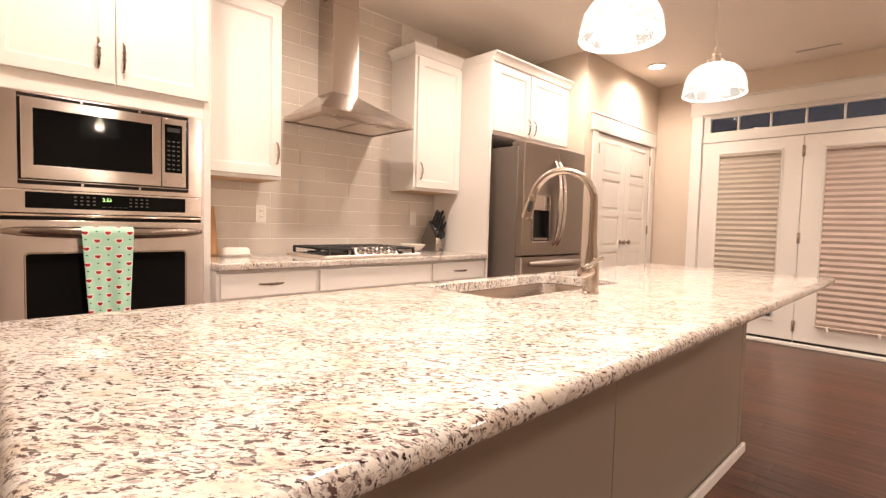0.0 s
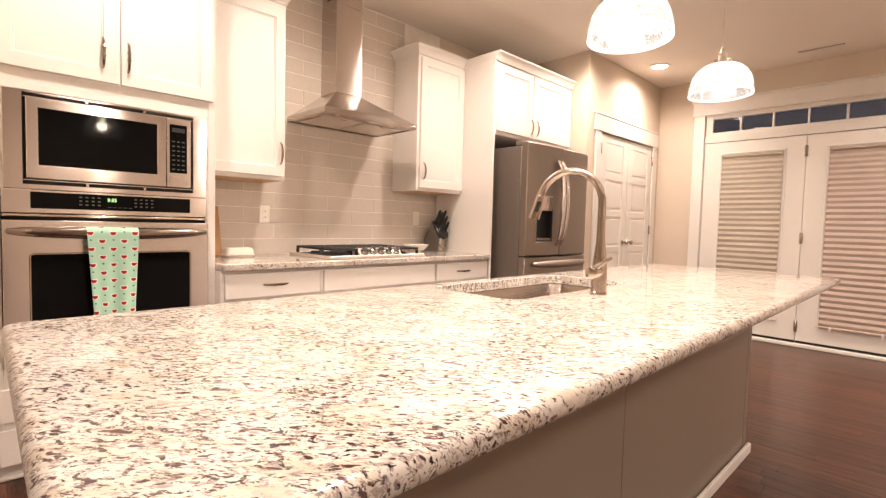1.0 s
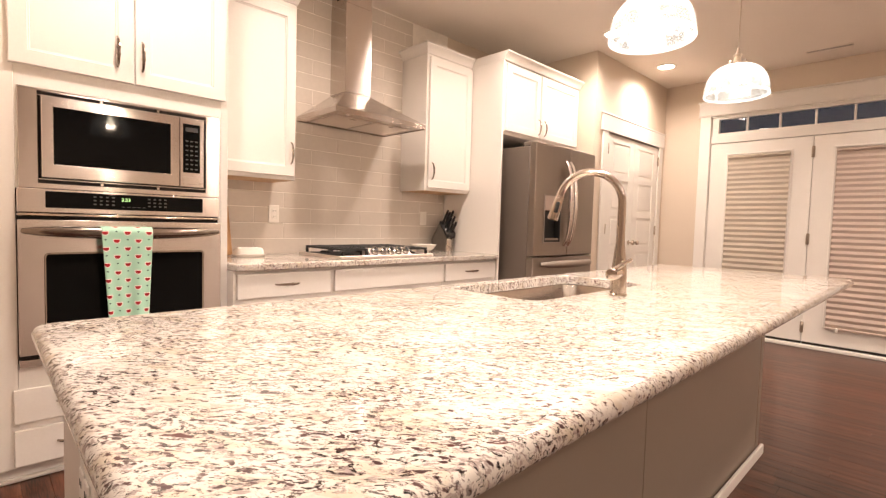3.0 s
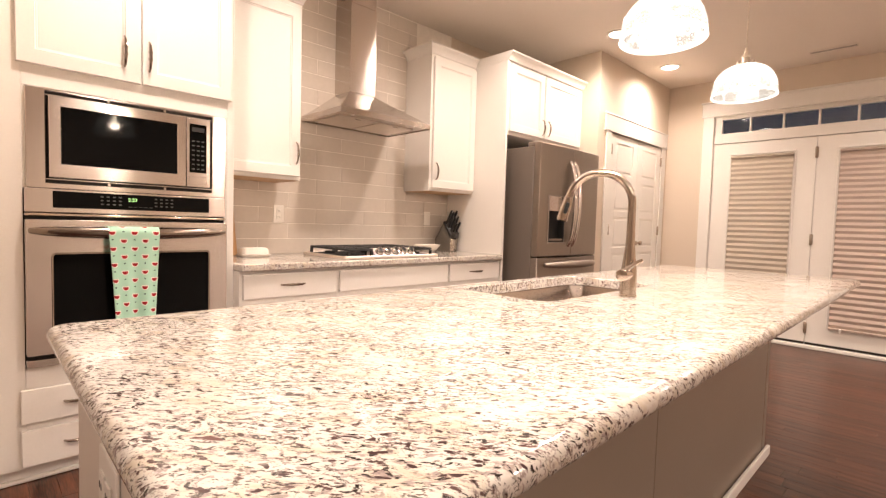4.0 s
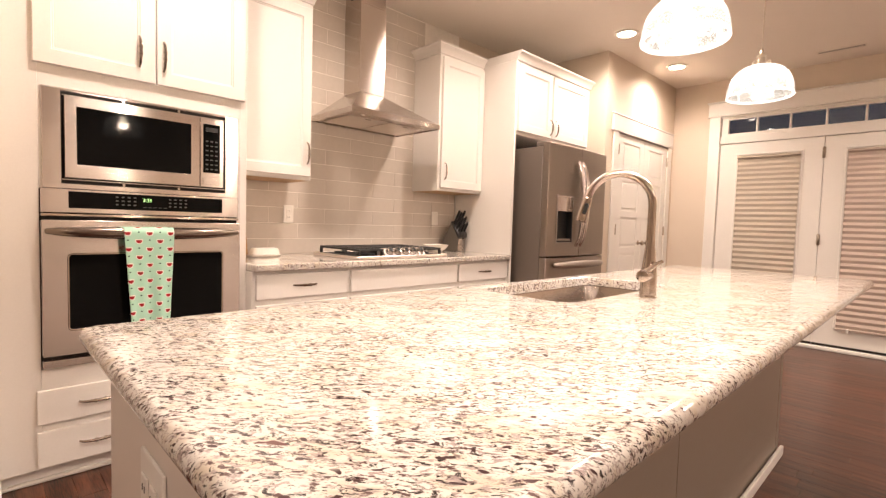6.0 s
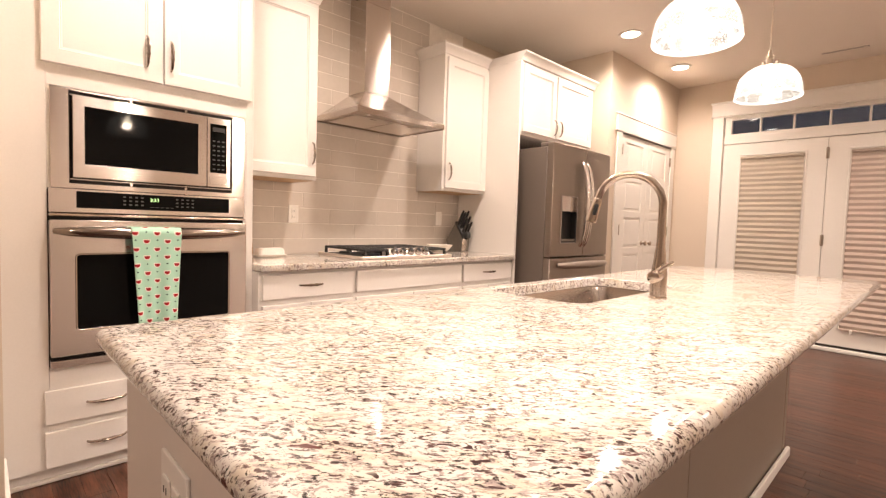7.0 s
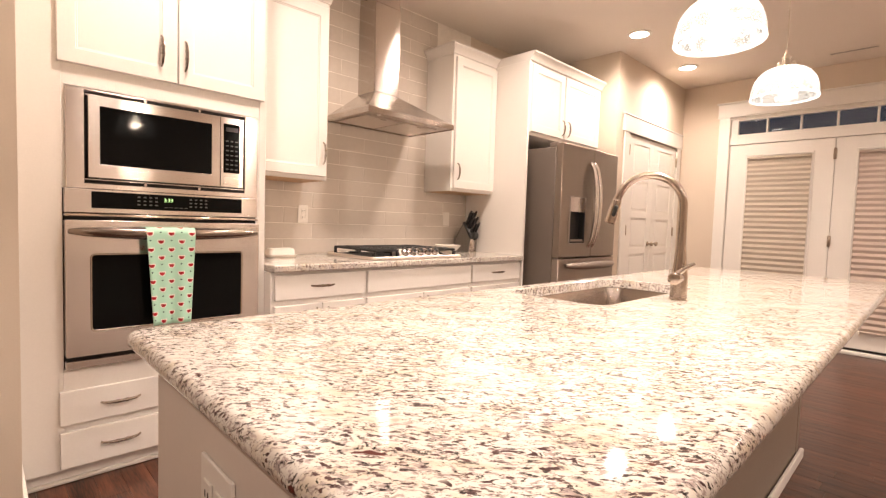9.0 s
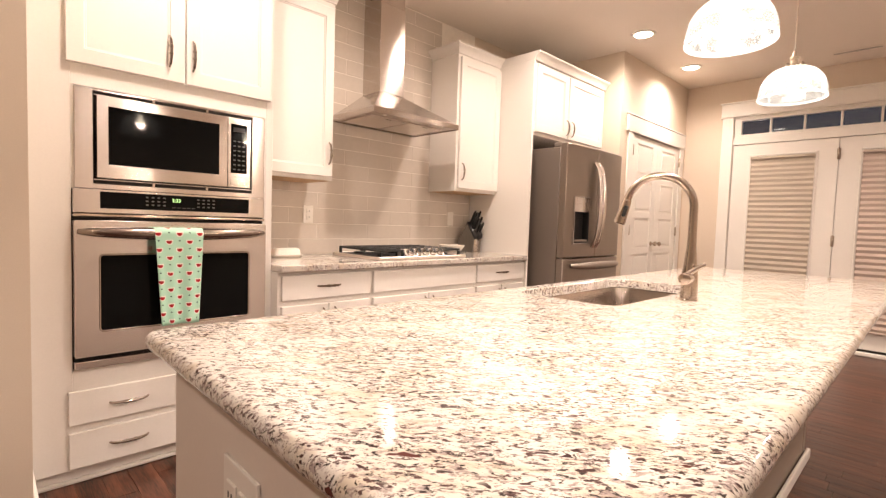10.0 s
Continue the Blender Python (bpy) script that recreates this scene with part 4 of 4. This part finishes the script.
bm = frame_ring((CUT[0] - 0.006, CUT[1] + 0.006, CUT[2] - 0.006, CUT[3] + 0.006), (CUT[0] + 0.0005, CUT[1] - 0.0005, CUT[2] + 0.0005, CUT[3] - 0.0005), RF + 0.0005, RF + 0.014)
part("dispenser_trim", bm, SLATEBAR, d1, "thin pale steel dispenser rim")
part("dispenser_panel", B(CUT[0], CUT[1], RF + 0.002, RF + 0.055, 1.2355, CUT[3], bev=0.002), STEEL, d1, "pale steel dispenser panel")
part("dispenser_frame", B(CUT[0] + 0.02, CUT[1] - 0.02, RF + 0.006, RF + 0.02, CUT[2] + 0.015, CUT[2] + 0.030), SLATE, d1)
for ob, hx in ((d1, 3.606), (d2, 3.664)):
    bm = bmesh.new()
    pts, rad = [], []
    for k in range(17):
        s = k / 16 * 2 - 1
        pts.append((hx, RF - 0.004 - 0.062 * (1 - s * s) ** 0.6, 1.300 + s * 0.345))
        rad.append(0.014 + 0.006 * (1 - s * s))
    tube(bm, pts, rad, 12)
    part("handle", bm, STEEL, ob, "bowed steel bar handle")
bm = bmesh.new()
pts = [(RX0 + 0.09 + 0.74 * k / 16, RF + 0.004 - 0.058 * (1 - (k / 8 - 1) ** 2) ** 0.4, 0.806) for k in range(17)]
tube(bm, pts, [0.016 + 0.016 * (1 - (k / 8 - 1) ** 2) ** 0.5 for k in range(17)], 12)
part("handle", bm, SLATEBAR, d3, "bowed steel bar handle")
for x in (RX0 + 0.07, RX1 - 0.07):
    part("hinge_cover", B(x - 0.055, x + 0.055, RF + 0.0785, RF + 0.16, 1.7355, 1.775, bev=0.012, seg=3), SLATE_SIDE, fr)

# ---- base cabinets, counter and what stands on it ----
CZ, CY = 0.875, 2.695


def base_cabinet(x0, x1, dx0, dx1, dz0, handle, label):
    c = thing("base_cabinet", ((x0 + x1) / 2, 3.05, 0), label, "cabinet", "white base cabinets")
    yb = 2.735
    part("body", B(x0, x1, yb, YN - 0.002, 0.09, CZ - 0.041, bev=0.001), WHITE, c)
    part("toe_kick", B(x0, x1, yb + 0.07, yb + 0.085, 0.0, 0.0895), WHITE, c)
    shaker(c, dx0, dx1, dz0, 0.818, yb - 0.0205, (dx0 + dx1) / 2 if handle else None, 0.757, False, name="drawer_front", flat=True)
    m = (dx0 + dx1) / 2
    shaker(c, dx0, m - 0.002, 0.11, dz0 - 0.03, yb - 0.0205, m - 0.035, dz0 - 0.12)
    shaker(c, m + 0.002, dx1, 0.11, dz0 - 0.03, yb - 0.0205, m + 0.035, dz0 - 0.12)


base_cabinet(1.036, 1.601, 1.052, 1.590, 0.690, True, "white base cabinet with a drawer beside the oven cabinet")
base_cabinet(1.602, 2.511, 1.618, 2.500, 0.690, False, "white base cabinet with a false drawer under the cooktop")
base_cabinet(2.512, 3.099, 2.530, 3.085, 0.690, True, "white base cabinet with a drawer beside the refrigerator panel")
ct = B(1.036, 3.099, CY, YN - 0.013, CZ - 0.040, CZ, bev=0.009, seg=3)
tagged(new("back_countertop", mesh_of("back_countertop", ct, GRANITE)), "polished cream speckled granite countertop along the wall", "countertop")

# cooktop
ck = thing("cooktop", (2.07, 3.0, CZ), "five-burner stainless gas cooktop with black iron grates", "cooktop")
KX0, KX1, KY0, KY1 = 1.662, 2.438, 2.740, 3.265
bm = bmesh.new()
loops = [[(px, py, z) for px, py in rounded(KX0 + i, KX1 - i, KY0 + i, KY1 - i, 0.02)] for i, z in ((0.004, CZ), (0.0, CZ + 0.004), (0.0, CZ + 0.016), (0.005, CZ + 0.021), (0.020, CZ + 0.0195), (0.026, CZ + 0.0115))]
rings(bm, loops, True, True, True)
part("tray", bm, TRAYSTEEL, ck)
for x, yy, r in ((1.80, 2.87, 0.042), (1.80, 3.14, 0.036), (2.066, 3.08, 0.055), (2.32, 2.87, 0.036), (2.32, 3.14, 0.042)):
    bm = bmesh.new()
    lathe(bm, [(r + 0.012, CZ + 0.011), (r + 0.012, CZ + 0.016), (r, CZ + 0.018), (r, CZ + 0.026), (r - 0.006, CZ + 0.029), (0.002, CZ + 0.030)], x, yy, 20)
    part("burner", bm, IRON, ck, "black burner cap")
for gx0, gx1, gy0 in ((1.708, 1.894, 2.775), (1.900, 2.232, 2.86), (2.238, 2.400, 2.775)):
    bm = bmesh.new()
    z0, z1, y1, t = CZ + 0.045, CZ + 0.062, 3.245, 0.013
    box(bm, gx0, gx1, gy0, gy0 + t, z0 + 0.003, z1, 0.003)
    box(bm, gx0, gx1, y1 - t, y1, z0, z1, 0.003)
    box(bm, gx0, gx0 + t, gy0 + t, y1 - t, z0 + 0.003, z1, 0.003)
    box(bm, gx1 - t, gx1, gy0 + t, y1 - t, z0, z1, 0.003)
    m = (gx0 + gx1) / 2
    box(bm, m - t / 2, m + t / 2, gy0 + t, y1 - t, z0 + 0.002, z1 + 0.003, 0.003)
    for yy in [gy0 + (y1 - gy0) * q_ for q_ in (0.14, 0.27, 0.40, 0.5, 0.62, 0.77, 0.88)]:
        box(bm, gx0 + t, m - t / 2, yy - t / 2, yy + t / 2, z0 + 0.002, z1 + 0.003, 0.003)
        box(bm, m + t / 2, gx1 - t, yy - t / 2, yy + t / 2, z0 + 0.002, z1 + 0.003, 0.003)
    for x in (gx0 + 0.008, gx1 - 0.008):
        for yy in (gy0 + 0.008, y1 - 0.008):
            box(bm, x - 0.0075, x + 0.0075, yy - 0.0075, yy + 0.0075, CZ + 0.0112, z0 + 0.001)
    part("grate", bm, IRON, ck, "black cast iron grate")
bm = bmesh.new()
rings(bm, [[(kx, ky, CZ + kz) for ky, kz in ((2.752, 0.0112), (2.752, 0.015), (2.796, 0.062), (2.802, 0.064), (2.850, 0.060), (2.850, 0.0112))] for kx in (1.897, 2.235)], True, True, True)
part("knob_console", bm, TRAYSTEEL, ck, "sloped steel knob console")
for q_ in ((1.710, 1.892), (2.240, 2.398)):
    part("burner_pan", B(q_[0], q_[1], 2.780, 3.242, CZ + 0.0112, CZ + 0.0165, bev=0.002), IRON, ck)
part("burner_pan", B(1.902, 2.230, 2.862, 3.242, CZ + 0.0112, CZ + 0.0165, bev=0.002), IRON, ck)
for k in range(5):
    tilt = Matrix.Translation((1.938 + 0.064 * k, 2.7745, CZ + 0.0395)) @ Matrix.Rotation(radians(47), 4, "X")
    bm = lathe(bmesh.new(), [(0.028, 0.0003), (0.028, 0.004), (0.0245, 0.006), (0.0235, 0.024), (0.0215, 0.027), (0.0175, 0.0275), (0.0165, 0.0265), (0.002, 0.0265)], 0, 0, 22)
    bm.transform(tilt)
    kn = part("knob", bm, CHROME, ck, "polished metal burner knob")
    bm = lathe(bmesh.new(), [(0.016, 0.0267), (0.0155, 0.028), (0.002, 0.0282)], 0, 0, 18)
    box(bm, -0.003, 0.003, -0.015, 0.015, 0.0278, 0.033, 0.001)
    bm.transform(tilt)
    part("knob_face", bm, BLACK, kn, "black knob face")

# range hood
hd_ = thing("range_hood", (2.05, 3.1, 1.775), "stainless steel chimney range hood on the tiled wall", "range hood")
HX0, HX1, HY0, HY1, HZ0 = 1.685, 2.420, 2.850, YN - 0.011, 1.775
cx0, cx1, cy0 = 1.940, 2.152, 3.150
bm = bmesh.new()
lps = []
for x0, x1, y0, z in ((HX0, HX1, HY0, HZ0), (HX0, HX1, HY0, HZ0 + 0.034), (HX0 + 0.004, HX1 - 0.004, HY0 + 0.004, HZ0 + 0.037)):
    lps.append([(x0, y0, z), (x1, y0, z), (x1, HY1, z), (x0, HY1, z)])
for k in range(1, 9):
    s = k / 8
    z = HZ0 + 0.037 + 0.185 * (s ** 1.06)
    x0, x1, y0 = HX0 + 0.004 + (cx0 - HX0 - 0.004) * s, HX1 - 0.004 + (cx1 - HX1 + 0.004) * s, HY0 + 0.004 + (cy0 - HY0 - 0.004) * s
    lps.append([(x0, y0, z), (x1, y0, z), (x1, HY1, z), (x0, HY1, z)])
rings(bm, lps, True, False, True)
part("canopy", bm, STEELV, hd_)
bm = bmesh.new()
box(bm, HX0 + 0.003, HX1 - 0.003, HY0 + 0.003, HY1 - 0.003, HZ0 + 0.005, HZ0 + 0.009)
part("underside", bm, NICKEL, hd_)
for x0 in (HX0 + 0.06, HX0 + 0.375):
    bm = bmesh.new()
    box(bm, x0, x0 + 0.30, HY0 + 0.11, HY1 - 0.06, HZ0 + 0.001, HZ0 + 0.0045, 0.0015)
    fil = part("filter", bm, TRAYSTEEL, hd_, "flat metal grease filter")
    part("filter_latch", B(x0 + 0.13, x0 + 0.17, HY0 + 0.125, HY0 + 0.135, HZ0 - 0.002, HZ0 + 0.0008, bev=0.001), NICKEL, fil)
for x in (HX0 + 0.12, HX1 - 0.12):
    part("lamp_cover", lathe(bmesh.new(), [(0.013, HZ0 + 0.0048), (0.012, HZ0 + 0.003), (0.002, HZ0 + 0.003)], x, HY0 + 0.055, 20), TRAYSTEEL, hd_)
part("chimney", B(cx0, cx1, cy0, HY1, HZ0 + 0.2225, 2.60, bev=0.002), STEELV, hd_)
part("upper_chimney", B(cx0 + 0.003, cx1 - 0.003, cy0 + 0.003, HY1, 2.6005, CEIL - 0.002, bev=0.002), STEELV, hd_)
for k in range(4):
    part("vent_slot", B(cx0 + 0.0022, cx0 + 0.0034, cy0 + 0.05, cy0 + 0.13, 2.64 + k * 0.018, 2.648 + k * 0.018), SHADOWGAP, hd_)
part("control_knob", lathe(bmesh.new(), [(0.006, HZ0 + 0.030), (0.006, HZ0 + 0.044), (0.002, HZ0 + 0.046)], HX0 + 0.012, HY0 + 0.012, 10), NICKEL, hd_)


# ---- small things on the wall and the counter ----
def wall_plate(x, z, label, rocker):
    o = thing("outlet_plate", (x, YN - 0.012, z), label, "outlet", "plates on the backsplash")
    yb = YN - 0.0125
    part("plate", B(x - 0.036, x + 0.036, yb - 0.006, yb, z - 0.058, z + 0.058, bev=0.003, seg=2), PLATE, o)
    if rocker:
        part("rocker", B(x - 0.016, x + 0.016, yb - 0.010, yb - 0.006, z - 0.032, z + 0.032, bev=0.002), PLATE, o)
    else:
        for s in (-0.02, 0.02):
            r = part("receptacle", B(x - 0.016, x + 0.016, yb - 0.009, yb - 0.006, z + s - 0.014, z + s + 0.014, bev=0.003, seg=2), PLATE, o)
            for dxx in (-0.006, 0.006):
                part("slot", B(x + dxx - 0.001, x + dxx + 0.001, yb - 0.0096, yb - 0.0088, z + s - 0.005, z + s + 0.005), BLACK, r)


wall_plate(1.528, 1.142, "white plastic outlet plate on the tiled wall", False)
wall_plate(2.860, 1.148, "white plastic switch plate on the tiled wall", True)

bd = thing("butter_dish", (1.300, 3.19, CZ), "white lidded ceramic butter dish on the granite counter", "butter dish")
bm = bmesh.new()
loops = [[(px, py, z) for px, py in rounded(1.205 + i, 1.395 - i, 3.135 + i, 3.245 - i, 0.025)] for i, z in ((0.012, CZ), (0.004, CZ + 0.006), (0.0, CZ + 0.014), (0.004, CZ + 0.015))]
rings(bm, loops, True, True, True)
part("plate", bm, CERAMIC, bd)
bm = bmesh.new()
loops = [[(px, py, z) for px, py in rounded(1.215 + i, 1.385 - i, 3.145 + i, 3.235 - i, 0.022)] for i, z in ((0.0, CZ + 0.0155), (0.003, CZ + 0.040), (0.010, CZ + 0.052), (0.024, CZ + 0.057))]
rings(bm, loops, True, True, True)
part("lid", bm, CERAMIC, bd)

bm = bmesh.new()
prof = [(0.045, CZ), (0.047, CZ + 0.006), (0.075, CZ + 0.020), (0.098, CZ + 0.048), (0.101, CZ + 0.052), (0.097, CZ + 0.051), (0.070, CZ + 0.024), (0.040, CZ + 0.012), (0.002, CZ + 0.011)]
for k, (r_, z_) in enumerate(prof):
    prof[k] = (r_ * 1.08, CZ + (z_ - CZ) * 1.2)
lathe(bm, prof, 2.705, 3.160, 36)
tagged(new("bowl", mesh_of("bowl", bm, CERAMIC)), "shallow white ceramic bowl on the counter behind the cooktop", "bowl")

kb = thing("knife_block", (2.985, 3.21, CZ), "dark wooden knife block full of black-handled knives", "knife block")
T = Matrix.Translation((2.985, 3.235, CZ)) @ Matrix.Rotation(radians(10), 4, "Z") @ Matrix.Scale(1.15, 4)
bm = bmesh.new()
side_pts = [(0.060, 0.0), (-0.070, 0.0), (-0.080, 0.130), (-0.015, 0.215), (0.060, 0.090)]
rings(bm, [[T @ Vector((sx, a, b_)) for a, b_ in side_pts] for sx in (-0.052, 0.052)], True, True, True)
bmesh.ops.bevel(bm, geom=bm.edges[:], offset=0.003, segments=1, affect="EDGES")
part("block", bm, BLOCKW, kb)
bm = bmesh.new()
rings(bm, [[T @ Vector((sx, a, b_)) for a, b_ in ((-0.0710, 0.002), (-0.0782, 0.098), (-0.0802, 0.098), (-0.0730, 0.002))] for sx in (-0.045, 0.045)], True, True, True)
part("front_plate", bm, NICKEL, kb, "pale metal front plate")
axis = Vector((0, -0.42, 0.91)).normalized()
bm = bmesh.new()
rings(bm, [[T @ Vector((sx, a, b_)) for a, b_ in ((-0.0775, 0.100), (-0.0830, 0.100), (-0.0850, 0.134), (-0.018, 0.222), (-0.010, 0.214))] for sx in (-0.0535, 0.0535)], True, True, True)
part("slot_cap", bm, BLACK, kb, "black slotted cap")
for r in range(3):
    for k in range(3):
        o_ = Vector((-0.034 + 0.034 * k, -0.070 + 0.021 * r, 0.146 + 0.027 * r))
        L = 0.080 + 0.016 * r - 0.012 * (k % 2)
        bm = bmesh.new()
        tube(bm, [T @ (o_ - axis * 0.01), T @ (o_ + axis * 0.02), T @ (o_ + axis * (L - 0.02)), T @ (o_ + axis * L)], [0.011, 0.0135, 0.015, 0.010], 8, 0.75)
        part("knife_handle", bm, BLACK, kb, "black knife handle")

cb = thing("cutting_board", (1.158, 3.28, CZ), "wooden cutting board leaning on the tiled wall", "cutting board")
bm = bmesh.new()
box(bm, -0.07, 0.07, -0.009, 0.009, 0.0, 0.31, 0.006, 2)
bmesh.ops.transform(bm, matrix=Matrix.Translation((1.158, 3.262, CZ + 0.003)) @ Matrix.Rotation(radians(-14), 4, "X"), verts=bm.verts[:])
part("board", bm, WOOD, cb)

# ---- pieces: wall tiles and floor boards ----
tw_ = solid("backsplash", B(1.036, 3.099, YN - 0.0092, YN - 0.001, CZ - 0.04, CEIL - 0.002), GROUT, "taupe glass subway tile backsplash with pale grout", "backsplash")
PITCH_Z, PITCH_X, JOINT, JOINT_X = 0.1035, 0.408, 0.0048, 0.0034
tile_meshes = {}


def tile_mesh(wd, ht):
    key = (round(wd, 4), round(ht, 4))
    if key not in tile_meshes:
        tile_meshes[key] = mesh_of("tile", B(0, wd, 0, 0.006, 0, ht, bev=0.0016, seg=2), TILE)
    return tile_meshes[key]


r, z = 0, CZ + 0.002
TXL, TXR = 1.038, 3.098
while z < CEIL - 0.02:
    ht = min(PITCH_Z - JOINT, CEIL - 0.004 - z)
    # over the cabinets the tile stops at the hood bay
    x_lo, x_hi = (TXL, TXR) if z < 1.34 else (1.531, 2.70)
    x = TXL - (PITCH_X * (0.5 if r % 2 else 0.0)) - 0.05
    while x < x_hi:
        a, c = max(x, x_lo), min(x + PITCH_X - JOINT_X, x_hi)
        if c - a > 0.02:
            ob = new("tile", tile_mesh(c - a, ht))
            ob.location = (a, YN - 0.011, z)
            ob.parent = tw_
        x += PITCH_X
    z += PITCH_Z
    r += 1

fl = solid("floor", B(XW - 0.15, XE + 0.15, YS - 0.15, YN + 0.15, -0.10, -0.010), GAP, "dark stained hardwood plank floor", "floor")
rng = random.Random(4)
PW = 0.092
rest = bmesh.new()
plank_meshes = {}
x = XW
while x < XE + 0.12:
    y = YS - rng.random() * 0.9
    while y < YN + 0.1:
        L = rng.choice((0.55, 0.75, 0.95, 1.15, 1.35))
        y1 = min(y + L, YN + 0.12)
        near = 2.75 < x < 5.9 and y1 > -0.6 and y < 2.54
        if near:
            key = round(y1 - y, 3)
            if key not in plank_meshes:
                plank_meshes[key] = mesh_of("plank", B(0, PW - 0.001, 0, y1 - y - 0.0008, -0.009, 0, bev=0.0007), PLANK)
            ob = new("plank", plank_meshes[key])
            ob.location = (x, y, 0.0)
            ob.parent = fl
        else:
            v = [rest.verts.new(p) for p in ((x, y, 0), (x + PW - 0.0015, y, 0), (x + PW - 0.0015, y1 - 0.0015, 0), (x, y1 - 0.0015, 0))]
            lo = [rest.verts.new((p.co.x, p.co.y, -0.009)) for p in v]
            rest.faces.new(v)
            for i in range(4):
                rest.faces.new((lo[i], lo[(i + 1) % 4], v[(i + 1) % 4], v[i]))
        y += L
    x += PW
ob = new("planks", mesh_of("planks", rest, PLANK))
ob.parent = fl
tagged(ob, "dark hardwood planks", kind="stuff")
